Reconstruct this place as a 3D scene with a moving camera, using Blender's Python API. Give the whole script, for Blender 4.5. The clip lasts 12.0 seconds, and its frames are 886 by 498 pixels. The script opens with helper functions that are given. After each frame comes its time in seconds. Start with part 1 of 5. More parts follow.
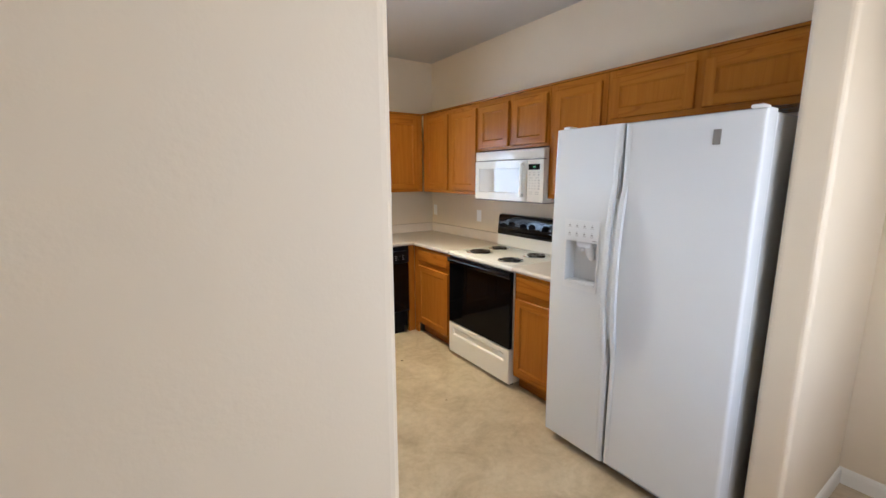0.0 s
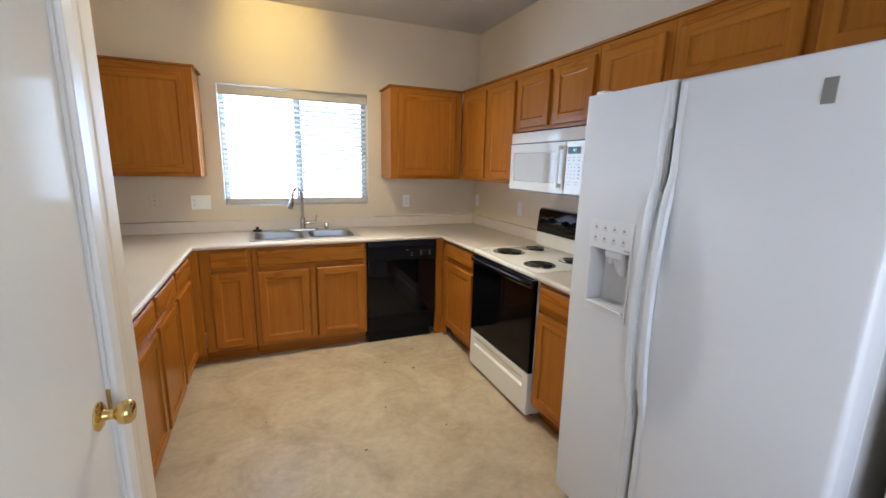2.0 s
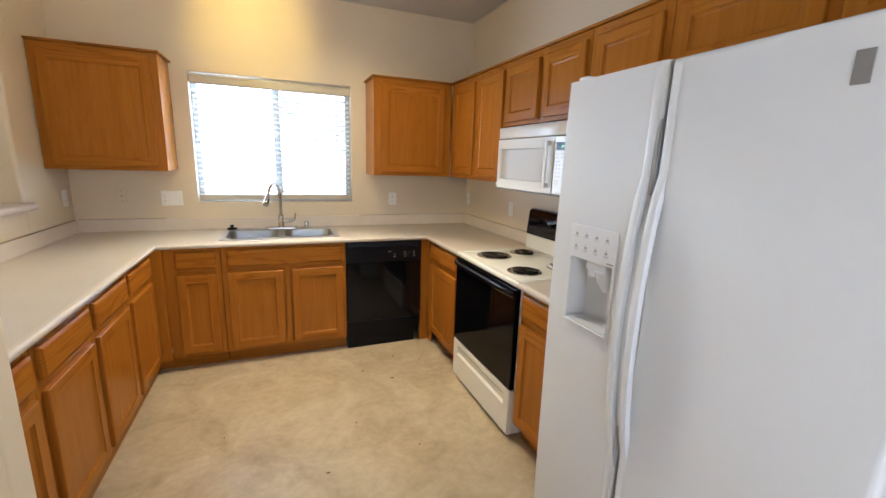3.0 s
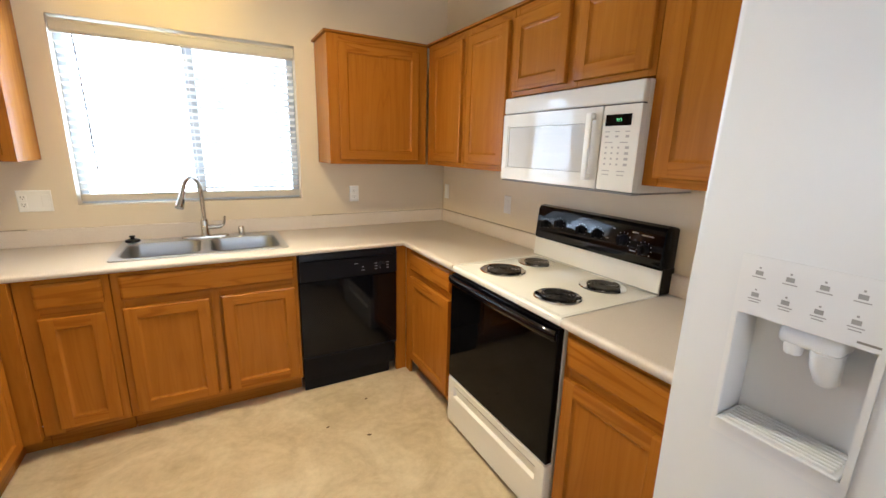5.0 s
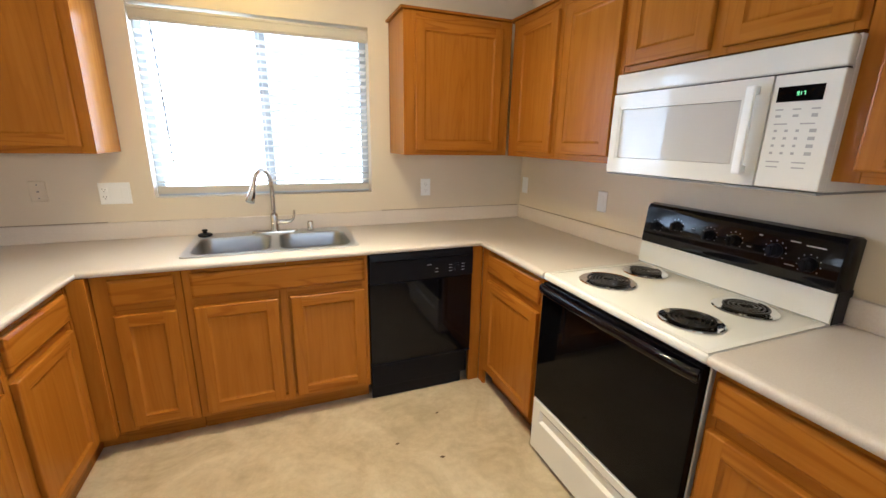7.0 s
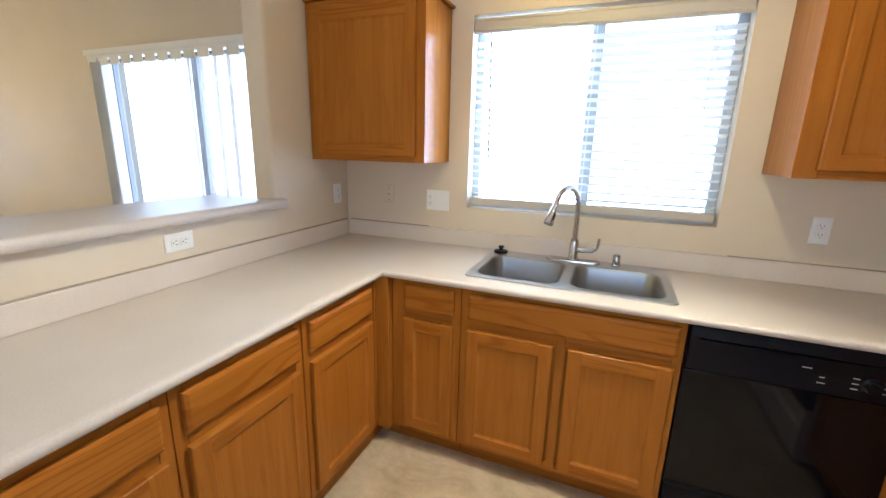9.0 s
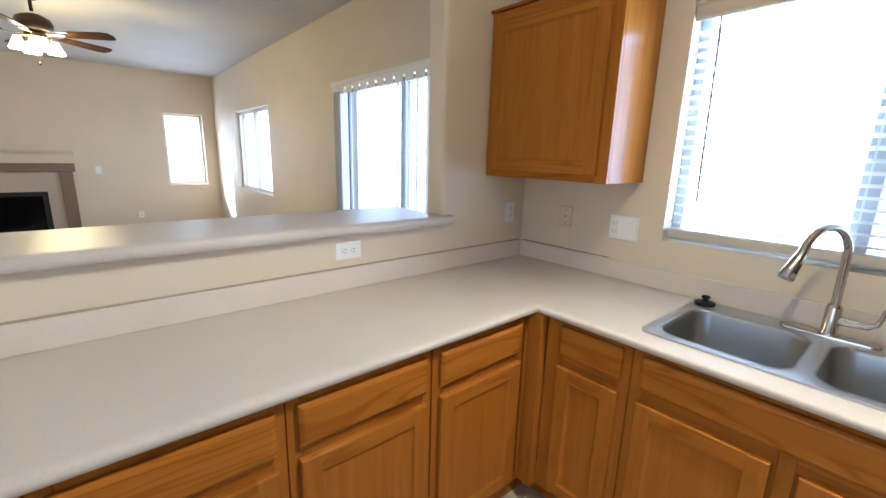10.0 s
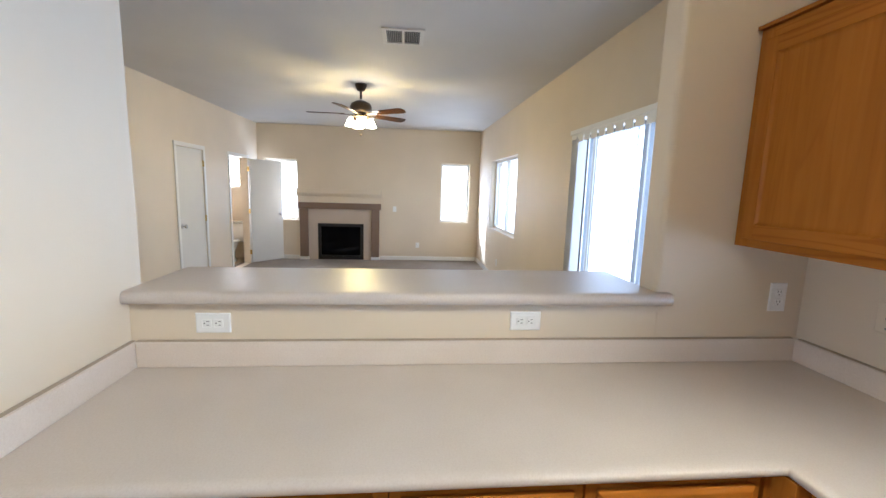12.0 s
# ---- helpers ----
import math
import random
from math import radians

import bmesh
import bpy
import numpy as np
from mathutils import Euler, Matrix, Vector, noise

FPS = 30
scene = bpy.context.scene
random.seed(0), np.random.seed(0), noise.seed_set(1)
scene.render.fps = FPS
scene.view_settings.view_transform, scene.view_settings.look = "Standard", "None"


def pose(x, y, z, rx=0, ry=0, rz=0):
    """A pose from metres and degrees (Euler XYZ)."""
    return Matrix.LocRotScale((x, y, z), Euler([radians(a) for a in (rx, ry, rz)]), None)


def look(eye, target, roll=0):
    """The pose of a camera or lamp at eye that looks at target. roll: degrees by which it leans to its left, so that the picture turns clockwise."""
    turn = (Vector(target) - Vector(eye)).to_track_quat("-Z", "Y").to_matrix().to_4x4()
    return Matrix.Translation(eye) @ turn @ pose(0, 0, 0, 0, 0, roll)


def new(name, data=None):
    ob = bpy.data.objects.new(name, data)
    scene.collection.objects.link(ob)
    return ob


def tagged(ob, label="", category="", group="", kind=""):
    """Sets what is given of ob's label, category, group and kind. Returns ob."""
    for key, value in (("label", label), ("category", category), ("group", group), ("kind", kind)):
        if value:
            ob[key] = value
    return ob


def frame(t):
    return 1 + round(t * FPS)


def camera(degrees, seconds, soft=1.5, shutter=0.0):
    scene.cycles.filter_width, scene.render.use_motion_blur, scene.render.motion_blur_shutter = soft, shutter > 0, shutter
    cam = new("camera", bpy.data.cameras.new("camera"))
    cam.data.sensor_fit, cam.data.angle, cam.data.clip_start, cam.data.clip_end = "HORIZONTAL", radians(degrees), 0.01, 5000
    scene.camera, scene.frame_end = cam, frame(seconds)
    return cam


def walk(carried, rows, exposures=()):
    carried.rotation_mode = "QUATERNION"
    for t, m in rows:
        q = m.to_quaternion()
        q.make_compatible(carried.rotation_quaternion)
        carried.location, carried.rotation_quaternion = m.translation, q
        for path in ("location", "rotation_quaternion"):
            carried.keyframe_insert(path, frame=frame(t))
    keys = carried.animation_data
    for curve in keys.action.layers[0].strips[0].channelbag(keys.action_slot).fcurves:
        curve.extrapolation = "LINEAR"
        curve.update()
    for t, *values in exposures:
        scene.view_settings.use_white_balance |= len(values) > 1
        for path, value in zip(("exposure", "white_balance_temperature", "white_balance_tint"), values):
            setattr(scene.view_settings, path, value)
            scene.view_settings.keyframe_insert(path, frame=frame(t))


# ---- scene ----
cam = camera(94.3, 12.0)
EXPOSURES = [(0.0, 1.92, 5420, 13), (0.5, 1.70, 5080, 13), (1.3, 1.70, 5000, 13), (2.5, 1.81, 5460, 13), (5.5, 2.11, 5780, 13), (6.5, 2.08, 5640, 13), (8.5, 2.03, 5220, 13), (10.0, 1.77, 4920, 13), (12.0, 1.77, 4960, 13)]
PATH = [
    (0, (-1.957, -3.444, 1.551), (-0.859, -1.809, 1.2), -0.2),
    (0.5, (-1.755, -3.460, 1.533), (-0.722, -1.788, 1.164), 0.2),
    (1, (-1.629, -3.391, 1.529), (-0.684, -1.672, 1.14), 0.5),
    (1.5, (-1.504, -3.316, 1.512), (-0.662, -1.544, 1.122), 0.9),
    (2, (-1.353, -3.248, 1.51), (-0.59, -1.443, 1.112), 1.3),
    (2.5, (-1.204, -3.207, 1.515), (-0.476, -1.389, 1.111), 1.7),
    (3, (-1.12, -3.115, 1.512), (-0.382, -1.303, 1.098), 1.9),
    (5, (-1.031, -2.36, 1.492), (-0.079, -0.665, 1.023), 1.5),
    (5.5, (-1.067, -2.208, 1.494), (-0.085, -0.534, 1.011), 1.2),
    (6, (-1.095, -2.131, 1.482), (-0.114, -0.46, 0.988), 1.2),
    (6.5, (-1.087, -2.106, 1.478), (-0.187, -0.394, 0.97), 1.1),
    (8.5, (-0.906, -1.705, 1.46), (-1.217, 0.207, 0.963), 1.3),
    (9, (-0.958, -1.55, 1.463), (-1.682, 0.252, 0.985), 1.4),
    (9.5, (-0.974, -1.414, 1.468), (-2.113, 0.167, 1.014), 1.5),
    (10, (-0.961, -1.277, 1.48), (-2.443, -0.009, 1.039), 1.6),
    (10.5, (-1.029, -1.174, 1.483), (-2.753, -0.247, 1.069), 1.8),
    (11, (-1.09, -1.101, 1.511), (-2.953, -0.482, 1.13), 1.8),
    (11.5, (-1.069, -1.01, 1.554), (-3.005, -0.638, 1.217), 1.7),
    (12, (-1.036, -0.948, 1.567), (-3.005, -0.759, 1.276), 1.7),
]
walk(cam, [(t, look(eye, target, roll)) for t, eye, target, roll in PATH], EXPOSURES)

# ---- world, light, exposure ----
SUN_EL, SUN_AZ = 32.0, 235.0
world = bpy.data.worlds.new("sky")
scene.world = world
world.use_nodes = True
wn = world.node_tree.nodes
sky = wn.new("ShaderNodeTexSky")
sky.sky_type = "NISHITA"
sky.sun_disc = False
sky.sun_elevation, sky.sun_rotation = radians(SUN_EL), radians(SUN_AZ)
wn["Background"].inputs[1].default_value = 0.12
world.node_tree.links.new(sky.outputs[0], wn["Background"].inputs[0])


def lamp(name, kind, m, energy, color=(1, 1, 1), size=None, spot=None):
    data = bpy.data.lights.new(name, kind)
    data.energy, data.color = energy, color
    if kind == "AREA":
        data.shape, data.size, data.size_y = "RECTANGLE", size[0], size[1]
    elif kind == "SUN":
        data.angle = radians(0.6)
    else:
        data.shadow_soft_size = size
    if spot:
        data.spot_size, data.spot_blend = radians(spot), 0.7
    ob = new(name, data)
    ob.matrix_world = m
    return ob


sun_way = Vector((-math.sin(radians(SUN_AZ)) * -1, math.cos(radians(SUN_AZ)), 0)) * math.cos(radians(SUN_EL)) + Vector((0, 0, math.sin(radians(SUN_EL))))
lamp("sun", "SUN", look(sun_way * 30, (0, 0, 0)), 5.0, (1.0, 0.93, 0.82))
HAZE = (0.90, 0.94, 0.96)
SPOT_W, FAN_W = 46.0, 17.0
lamp("window_light", "AREA", pose(-1.10, 0.80, 1.62, -90, 0, 0), 15, (0.70, 0.86, 1.0), (1.15, 0.92))
lamp("window_light", "AREA", pose(-4.01, 0.80, 1.05, -90, 0, 0), 8.5, HAZE, (1.45, 2.0))
lamp("window_light", "AREA", pose(-7.78, 0.80, 1.44, -90, 0, 0), 4.0, HAZE, (1.6, 1.1))
lamp("window_light", "AREA", pose(-10.08, 0.10, 1.42, -90, 0, 90), 3.8, HAZE, (0.6, 1.15))
lamp("window_light", "AREA", pose(-10.08, -3.51, 1.42, -90, 0, 90), 3.8, HAZE, (0.6, 1.15))
lamp("window_light", "AREA", pose(-10.08, -4.60, 1.85, -90, 0, 90), 9, (1.0, 0.88, 0.72), (0.45, 0.65))
# Fill for the hall, set in the added window of the south wall.
lamp("window_light", "AREA", pose(-0.75, -4.10, 1.50, 90, 0, 0), 2.8, (1.0, 0.93, 0.84), (1.5, 1.25))


# ---- materials ----
def principled(name, color, rough=0.5, metal=0.0, spec=0.5):
    m = bpy.data.materials.new(name)
    m.use_nodes = True
    b = m.node_tree.nodes["Principled BSDF"]
    b.inputs["Base Color"].default_value = (*color, 1)
    b.inputs["Roughness"].default_value = rough
    b.inputs["Metallic"].default_value = metal
    b.inputs["Specular IOR Level"].default_value = spec
    return m


def node(m, kind, **sockets):
    n = m.node_tree.nodes.new(kind)
    for k, v in sockets.items():
        n.inputs[k.replace("_", " ")].default_value = v
    return n


def wire(m, a, b):
    m.node_tree.links.new(a, b)


def coords(m, scale=(1, 1, 1)):
    tc = node(m, "ShaderNodeTexCoord")
    mp = node(m, "ShaderNodeMapping")
    mp.inputs["Scale"].default_value = scale
    wire(m, tc.outputs["Object"], mp.inputs["Vector"])
    return mp.outputs[0]


def noise_tex(m, vec, scale, detail=3.0, rough=0.5, distortion=0.0):
    n = node(m, "ShaderNodeTexNoise", Scale=scale, Detail=detail, Roughness=rough, Distortion=distortion)
    wire(m, vec, n.inputs["Vector"])
    return n.outputs["Fac"]


def ramp(m, fac, stops):
    r = node(m, "ShaderNodeValToRGB")
    els = r.color_ramp.elements
    while len(els) < len(stops):
        els.new(0.5)
    for e, (p, c) in zip(els, stops):
        e.position, e.color = p, (*c, 1)
    wire(m, fac, r.inputs["Fac"])
    return r.outputs["Color"]


def mix(m, fac, a, b, blend="MIX"):
    n = m.node_tree.nodes.new("ShaderNodeMix")
    n.data_type, n.blend_type = "RGBA", blend
    for sock, v in ((n.inputs[0], fac), (n.inputs[6], a), (n.inputs[7], b)):
        if isinstance(v, (int, float)):
            sock.default_value = v
        elif isinstance(v, tuple):
            sock.default_value = (*v, 1)
        else:
            wire(m, v, sock)
    return n.outputs[2]


def bump(m, fac, strength, distance=0.002):
    n = node(m, "ShaderNodeBump", Strength=strength, Distance=distance)
    wire(m, fac, n.inputs["Height"])
    wire(m, n.outputs[0], m.node_tree.nodes["Principled BSDF"].inputs["Normal"])


def base(m, col):
    wire(m, col, m.node_tree.nodes["Principled BSDF"].inputs["Base Color"])


def rough_from(m, fac, lo, hi):
    n = node(m, "ShaderNodeMapRange")
    n.inputs["To Min"].default_value, n.inputs["To Max"].default_value = lo, hi
    wire(m, fac, n.inputs["Value"])
    wire(m, n.outputs[0], m.node_tree.nodes["Principled BSDF"].inputs["Roughness"])


def paint(name, color, rough, peel=0.11, scale=140):
    """Rolled paint over an orange-peel wall texture."""
    m = principled(name, color, rough)
    v = coords(m)
    big = noise_tex(m, v, 1.3, 4)
    dark = tuple(c * 0.93 for c in color)
    base(m, ramp(m, big, [(0.3, dark), (0.7, color)]))
    bump(m, noise_tex(m, v, scale, 2), peel, 0.0025)
    return m


def oak(name, scale, tone=1.0, rings_by=0.5, pores=0.24):
    """Honey-stained oak with long open grain along the axis of the smallest scale."""
    m = principled(name, (0.4, 0.16, 0.04), 0.34, 0.0, 0.16)
    v = coords(m, scale)
    off = node(m, "ShaderNodeObjectInfo")
    add = m.node_tree.nodes.new("ShaderNodeVectorMath")
    add.operation = "ADD"
    wire(m, v, add.inputs[0])
    mul = m.node_tree.nodes.new("ShaderNodeMath")
    mul.operation, mul.inputs[1].default_value = "MULTIPLY", 37.0
    wire(m, off.outputs["Random"], mul.inputs[0])
    wire(m, mul.outputs[0], add.inputs[1])
    v = add.outputs[0]
    broad = noise_tex(m, v, 0.32, 2, 0.45, 0.7)
    fine = noise_tex(m, v, 6.0, 4, 0.7, 0.3)
    soft = noise_tex(m, v, 1.3, 3, 0.5, 0.6)
    turns = m.node_tree.nodes.new("ShaderNodeMath")
    turns.operation, turns.inputs[1].default_value = "MULTIPLY", 62.0
    wire(m, broad, turns.inputs[0])
    wave = m.node_tree.nodes.new("ShaderNodeMath")
    wave.operation = "SINE"
    wire(m, turns.outputs[0], wave.inputs[0])
    rings = ramp(m, wave.outputs[0], [(0.0, (1, 1, 1)), (0.62, (0.97, 0.95, 0.92)), (1.0, (0.66, 0.55, 0.45))])
    c = ramp(m, soft, [(0.25, (0.385 * tone, 0.132 * tone, 0.010 * tone)), (0.5, (0.425 * tone, 0.150 * tone, 0.013 * tone)), (0.75, (0.465 * tone, 0.172 * tone, 0.017 * tone))])
    g = ramp(m, fine, [(0.32, (0.70, 0.62, 0.55)), (0.5, (1, 1, 1))])
    base(m, mix(m, pores, mix(m, rings_by, c, rings, "MULTIPLY"), g, "MULTIPLY"))
    rough_from(m, fine, 0.28, 0.20)
    bump(m, fine, 0.08, 0.001)
    return m


WALL = paint("beige_wall_paint", (0.72, 0.62, 0.472), 0.55)
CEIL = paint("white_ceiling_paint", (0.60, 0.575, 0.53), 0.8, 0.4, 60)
TRIM = paint("white_trim_paint", (0.80, 0.78, 0.73), 0.35, 0.05)
DOORP = paint("glossy_white_door_paint", (0.76, 0.74, 0.69), 0.11, 0.04, 40)
DOORP.node_tree.nodes["Principled BSDF"].inputs["Specular IOR Level"].default_value = 0.3
OAK_V = oak("oak_upright_grain", (26, 26, 1.6), 0.84, 0.22, 0.09)
OAK_H = oak("oak_level_grain", (1.6, 1.6, 26), 0.86, 0.62, 0.2)
# Same oak in a darker tone, with the toe recess shade in its colour.
OAK_IN = oak("darkened_oak", (1.6, 1.6, 26), 0.7)


def laminate(name, tone):
    m = principled(name, (0.6, 0.53, 0.46), 0.3)
    v = coords(m)
    a = noise_tex(m, v, 190, 3, 0.7)
    b = noise_tex(m, v, 5, 3)
    c = ramp(m, a, [(0.3, (0.515, 0.445, 0.385)), (0.5, (0.55, 0.485, 0.425)), (0.72, (0.58, 0.52, 0.46))])
    c = mix(m, 0.12, c, ramp(m, b, [(0.3, (0.5, 0.45, 0.4)), (0.7, (0.75, 0.7, 0.66))]))
    base(m, mix(m, 1.0, c, tone, "MULTIPLY"))
    rough_from(m, b, 0.34, 0.42)
    return m


def vinyl():
    m = principled("mottled_vinyl_sheet", (0.5, 0.42, 0.3), 0.4, 0.0, 0.7)
    v = coords(m)
    a = noise_tex(m, v, 3.2, 6, 0.62, 0.8)
    b = noise_tex(m, v, 22, 4, 0.6)
    d = noise_tex(m, v, 1.1, 3)
    c = ramp(m, a, [(0.3, (0.385, 0.30, 0.185)), (0.5, (0.52, 0.42, 0.28)), (0.7, (0.62, 0.525, 0.375))])
    e = ramp(m, b, [(0.35, (0.86, 0.85, 0.83)), (0.6, (1.0, 1.0, 1.0))])
    base(m, mix(m, 0.8, c, e, "MULTIPLY"))
    rough_from(m, d, 0.26, 0.42)
    bump(m, b, 0.12, 0.001)
    return m


def carpet():
    m = principled("taupe_carpet", (0.3, 0.26, 0.22), 0.95, 0, 0.1)
    v = coords(m)
    a = noise_tex(m, v, 320, 2)
    base(m, mix(m, 0.5, ramp(m, a, [(0.3, (0.2, 0.17, 0.14)), (0.7, (0.36, 0.315, 0.27))]), ramp(m, noise_tex(m, v, 2, 3), [(0.3, (0.24, 0.2, 0.17)), (0.7, (0.34, 0.3, 0.26))])))
    bump(m, a, 0.8, 0.004)
    return m


def grained(name, color, rough, scale=90, depth=0.12, metal=0.0, spec=0.5):
    m = principled(name, color, rough, metal, spec)
    v = coords(m)
    n = noise_tex(m, v, scale, 2)
    base(m, ramp(m, noise_tex(m, v, 3, 3), [(0.3, tuple(c * 0.97 for c in color)), (0.7, color)]))
    rough_from(m, noise_tex(m, v, 6, 3), rough * 0.93, rough * 1.1)
    bump(m, n, depth, 0.001)
    return m


LAM, VINYL, CARPET = laminate("speckled_beige_laminate", (1, 1, 1)), vinyl(), carpet()
# The worktop laminate multiplied lighter, for the backsplash strips.
SPLASH = laminate("lighter_laminate_strip", (1.22, 1.21, 1.19))
FRIDGE_W = grained("textured_white_enamel", (0.70, 0.72, 0.745), 0.25, 420, 0.05)
WHITE_EN = grained("white_enamel", (0.80, 0.78, 0.73), 0.16, 30, 0.02)
MW_WHITE = grained("glossy_white_plastic", (0.72, 0.70, 0.65), 0.07, 30, 0.01, 0.0, 0.3)
WHITE_PL = grained("white_plastic", (0.86, 0.86, 0.84), 0.35, 60, 0.02)
BLACK_GL = grained("black_gloss_enamel", (0.003, 0.003, 0.005), 0.07, 20, 0.01, 0.0, 0.28)
BLACK_PL = grained("black_plastic", (0.006, 0.006, 0.009), 0.30, 80, 0.05, 0.0, 0.14)
BLACK_GLASS = grained("black_oven_glass", (0.003, 0.003, 0.004), 0.05, 20, 0.0, 0.0, 0.11)
STEEL = grained("brushed_steel", (0.52, 0.52, 0.52), 0.30, 200, 0.05, 1.0)
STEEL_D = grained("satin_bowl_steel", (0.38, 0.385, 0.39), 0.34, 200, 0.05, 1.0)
CHROME = grained("brushed_nickel", (0.55, 0.53, 0.50), 0.16, 100, 0.02, 1.0)
BRASS = grained("polished_brass", (0.74, 0.55, 0.20), 0.14, 60, 0.02, 1.0)
BRONZE = grained("dark_bronze", (0.05, 0.035, 0.022), 0.4, 60, 0.05, 0.6)
GREY_PL = grained("grey_plastic", (0.22, 0.21, 0.2), 0.4, 60, 0.02)
COIL = grained("burner_coil_metal", (0.05, 0.046, 0.043), 0.24, 120, 0.05, 0.85)
VALANCE = grained("cream_blind_rail", (0.56, 0.505, 0.41), 0.45, 30, 0.02)
BLINDM = grained("white_blind_slat", (0.82, 0.81, 0.78), 0.4, 30, 0.02)
ALUM = grained("aluminium_frame", (0.46, 0.49, 0.52), 0.4, 60, 0.03, 0.4)
ALUM_D = grained("dark_aluminium_frame", (0.26, 0.27, 0.28), 0.4, 60, 0.03, 0.3)
SOOT = grained("firebox_black", (0.01, 0.01, 0.01), 0.3, 60, 0.05)
BROWNP = paint("brown_mantel_paint", (0.20, 0.135, 0.095), 0.45, 0.05)
STONE = grained("beige_hearth_tile", (0.52, 0.43, 0.34), 0.35, 20, 0.08)


def glass_mat():
    m = principled("window_glass", (1, 1, 1), 0.0)
    b = m.node_tree.nodes["Principled BSDF"]
    b.inputs["Transmission Weight"].default_value = 1.0
    b.inputs["IOR"].default_value = 1.1
    return m


GLASS = glass_mat()


def screen_mat():
    m = bpy.data.materials.new("insect_screen")
    m.use_nodes = True
    n = m.node_tree.nodes
    t = n.new("ShaderNodeBsdfTransparent")
    t.inputs[0].default_value = (0.50, 0.48, 0.46, 1)
    wire(m, t.outputs[0], n["Material Output"].inputs[0])
    return m


SCREEN = screen_mat()


def vane_mat():
    """Thin white vinyl that lets daylight through."""
    m = principled("white_vinyl_vane", (0.82, 0.81, 0.78), 0.4)
    n = m.node_tree.nodes
    t = n.new("ShaderNodeBsdfTranslucent")
    t.inputs[0].default_value = (0.8, 0.8, 0.78, 1)
    x = n.new("ShaderNodeMixShader")
    x.inputs[0].default_value = 0.45
    wire(m, n["Principled BSDF"].outputs[0], x.inputs[1])
    wire(m, t.outputs[0], x.inputs[2])
    wire(m, x.outputs[0], n["Material Output"].inputs[0])
    return m


VANE = vane_mat()


def glow(name, color, strength):
    m = principled(name, color, 0.3)
    b = m.node_tree.nodes["Principled BSDF"]
    b.inputs["Emission Color"].default_value = (*color, 1)
    b.inputs["Emission Strength"].default_value = strength
    return m


BULB = glow("lit_frosted_glass", (1.0, 0.80, 0.50), 14)
DIGIT = glow("green_clock_digits", (0.35, 1.0, 0.50), 0.22)


# ---- building helpers ----
def thing(name, x, y, z, label, category, group="", kind=""):
    ob = new(name)
    ob.location = (x, y, z)
    ob.empty_display_size = 0.1
    return tagged(ob, label, category, group, kind)


def origin(ob):
    o = Vector((0, 0, 0))
    while ob:
        o += ob.location
        ob = ob.parent
    return o


def part(name, bm, material, parent=None, label="", smooth=False, category="", kind="", group=""):
    """Links a bmesh, given in world metres, as one mesh under its thing."""
    if parent:
        bmesh.ops.translate(bm, verts=bm.verts, vec=-origin(parent))
    bmesh.ops.recalc_face_normals(bm, faces=bm.faces)
    me = bpy.data.meshes.new(name)
    bm.to_mesh(me)
    bm.free()
    me.materials.append(material)
    if smooth:
        me.shade_smooth()
        me.set_sharp_from_angle(angle=radians(40))
    ob = new(name, me)
    ob.parent = parent
    return tagged(ob, label, category, group, kind)


def bevel_edges(bm, edges, r, seg=2):
    if r > 0:
        bmesh.ops.bevel(bm, geom=list(edges), offset=r, offset_type="OFFSET", segments=seg, profile=0.5, affect="EDGES")


def box(x0, x1, y0, y1, z0, z1, r=0.0, seg=2, upright=0.0, bm=None):
    """A block, with all edges rounded by r, or the upright ones alone by upright."""
    b = bmesh.new()
    vs = [b.verts.new((x, y, z)) for x in (min(x0, x1), max(x0, x1)) for y in (min(y0, y1), max(y0, y1)) for z in (min(z0, z1), max(z0, z1))]
    for f in ((0, 1, 3, 2), (4, 6, 7, 5), (0, 4, 5, 1), (2, 3, 7, 6), (0, 2, 6, 4), (1, 5, 7, 3)):
        b.faces.new([vs[i] for i in f])
    if upright:
        bevel_edges(b, [e for e in b.edges if abs(e.verts[0].co.z - e.verts[1].co.z) > 1e-6], upright, 4)
    elif r:
        bevel_edges(b, b.edges, r, seg)
    return joined(bm, b) if bm else b


def joined(bm, b):
    me = bpy.data.meshes.new("tmp")
    b.to_mesh(me)
    b.free()
    bm.from_mesh(me)
    bpy.data.meshes.remove(me)
    return bm


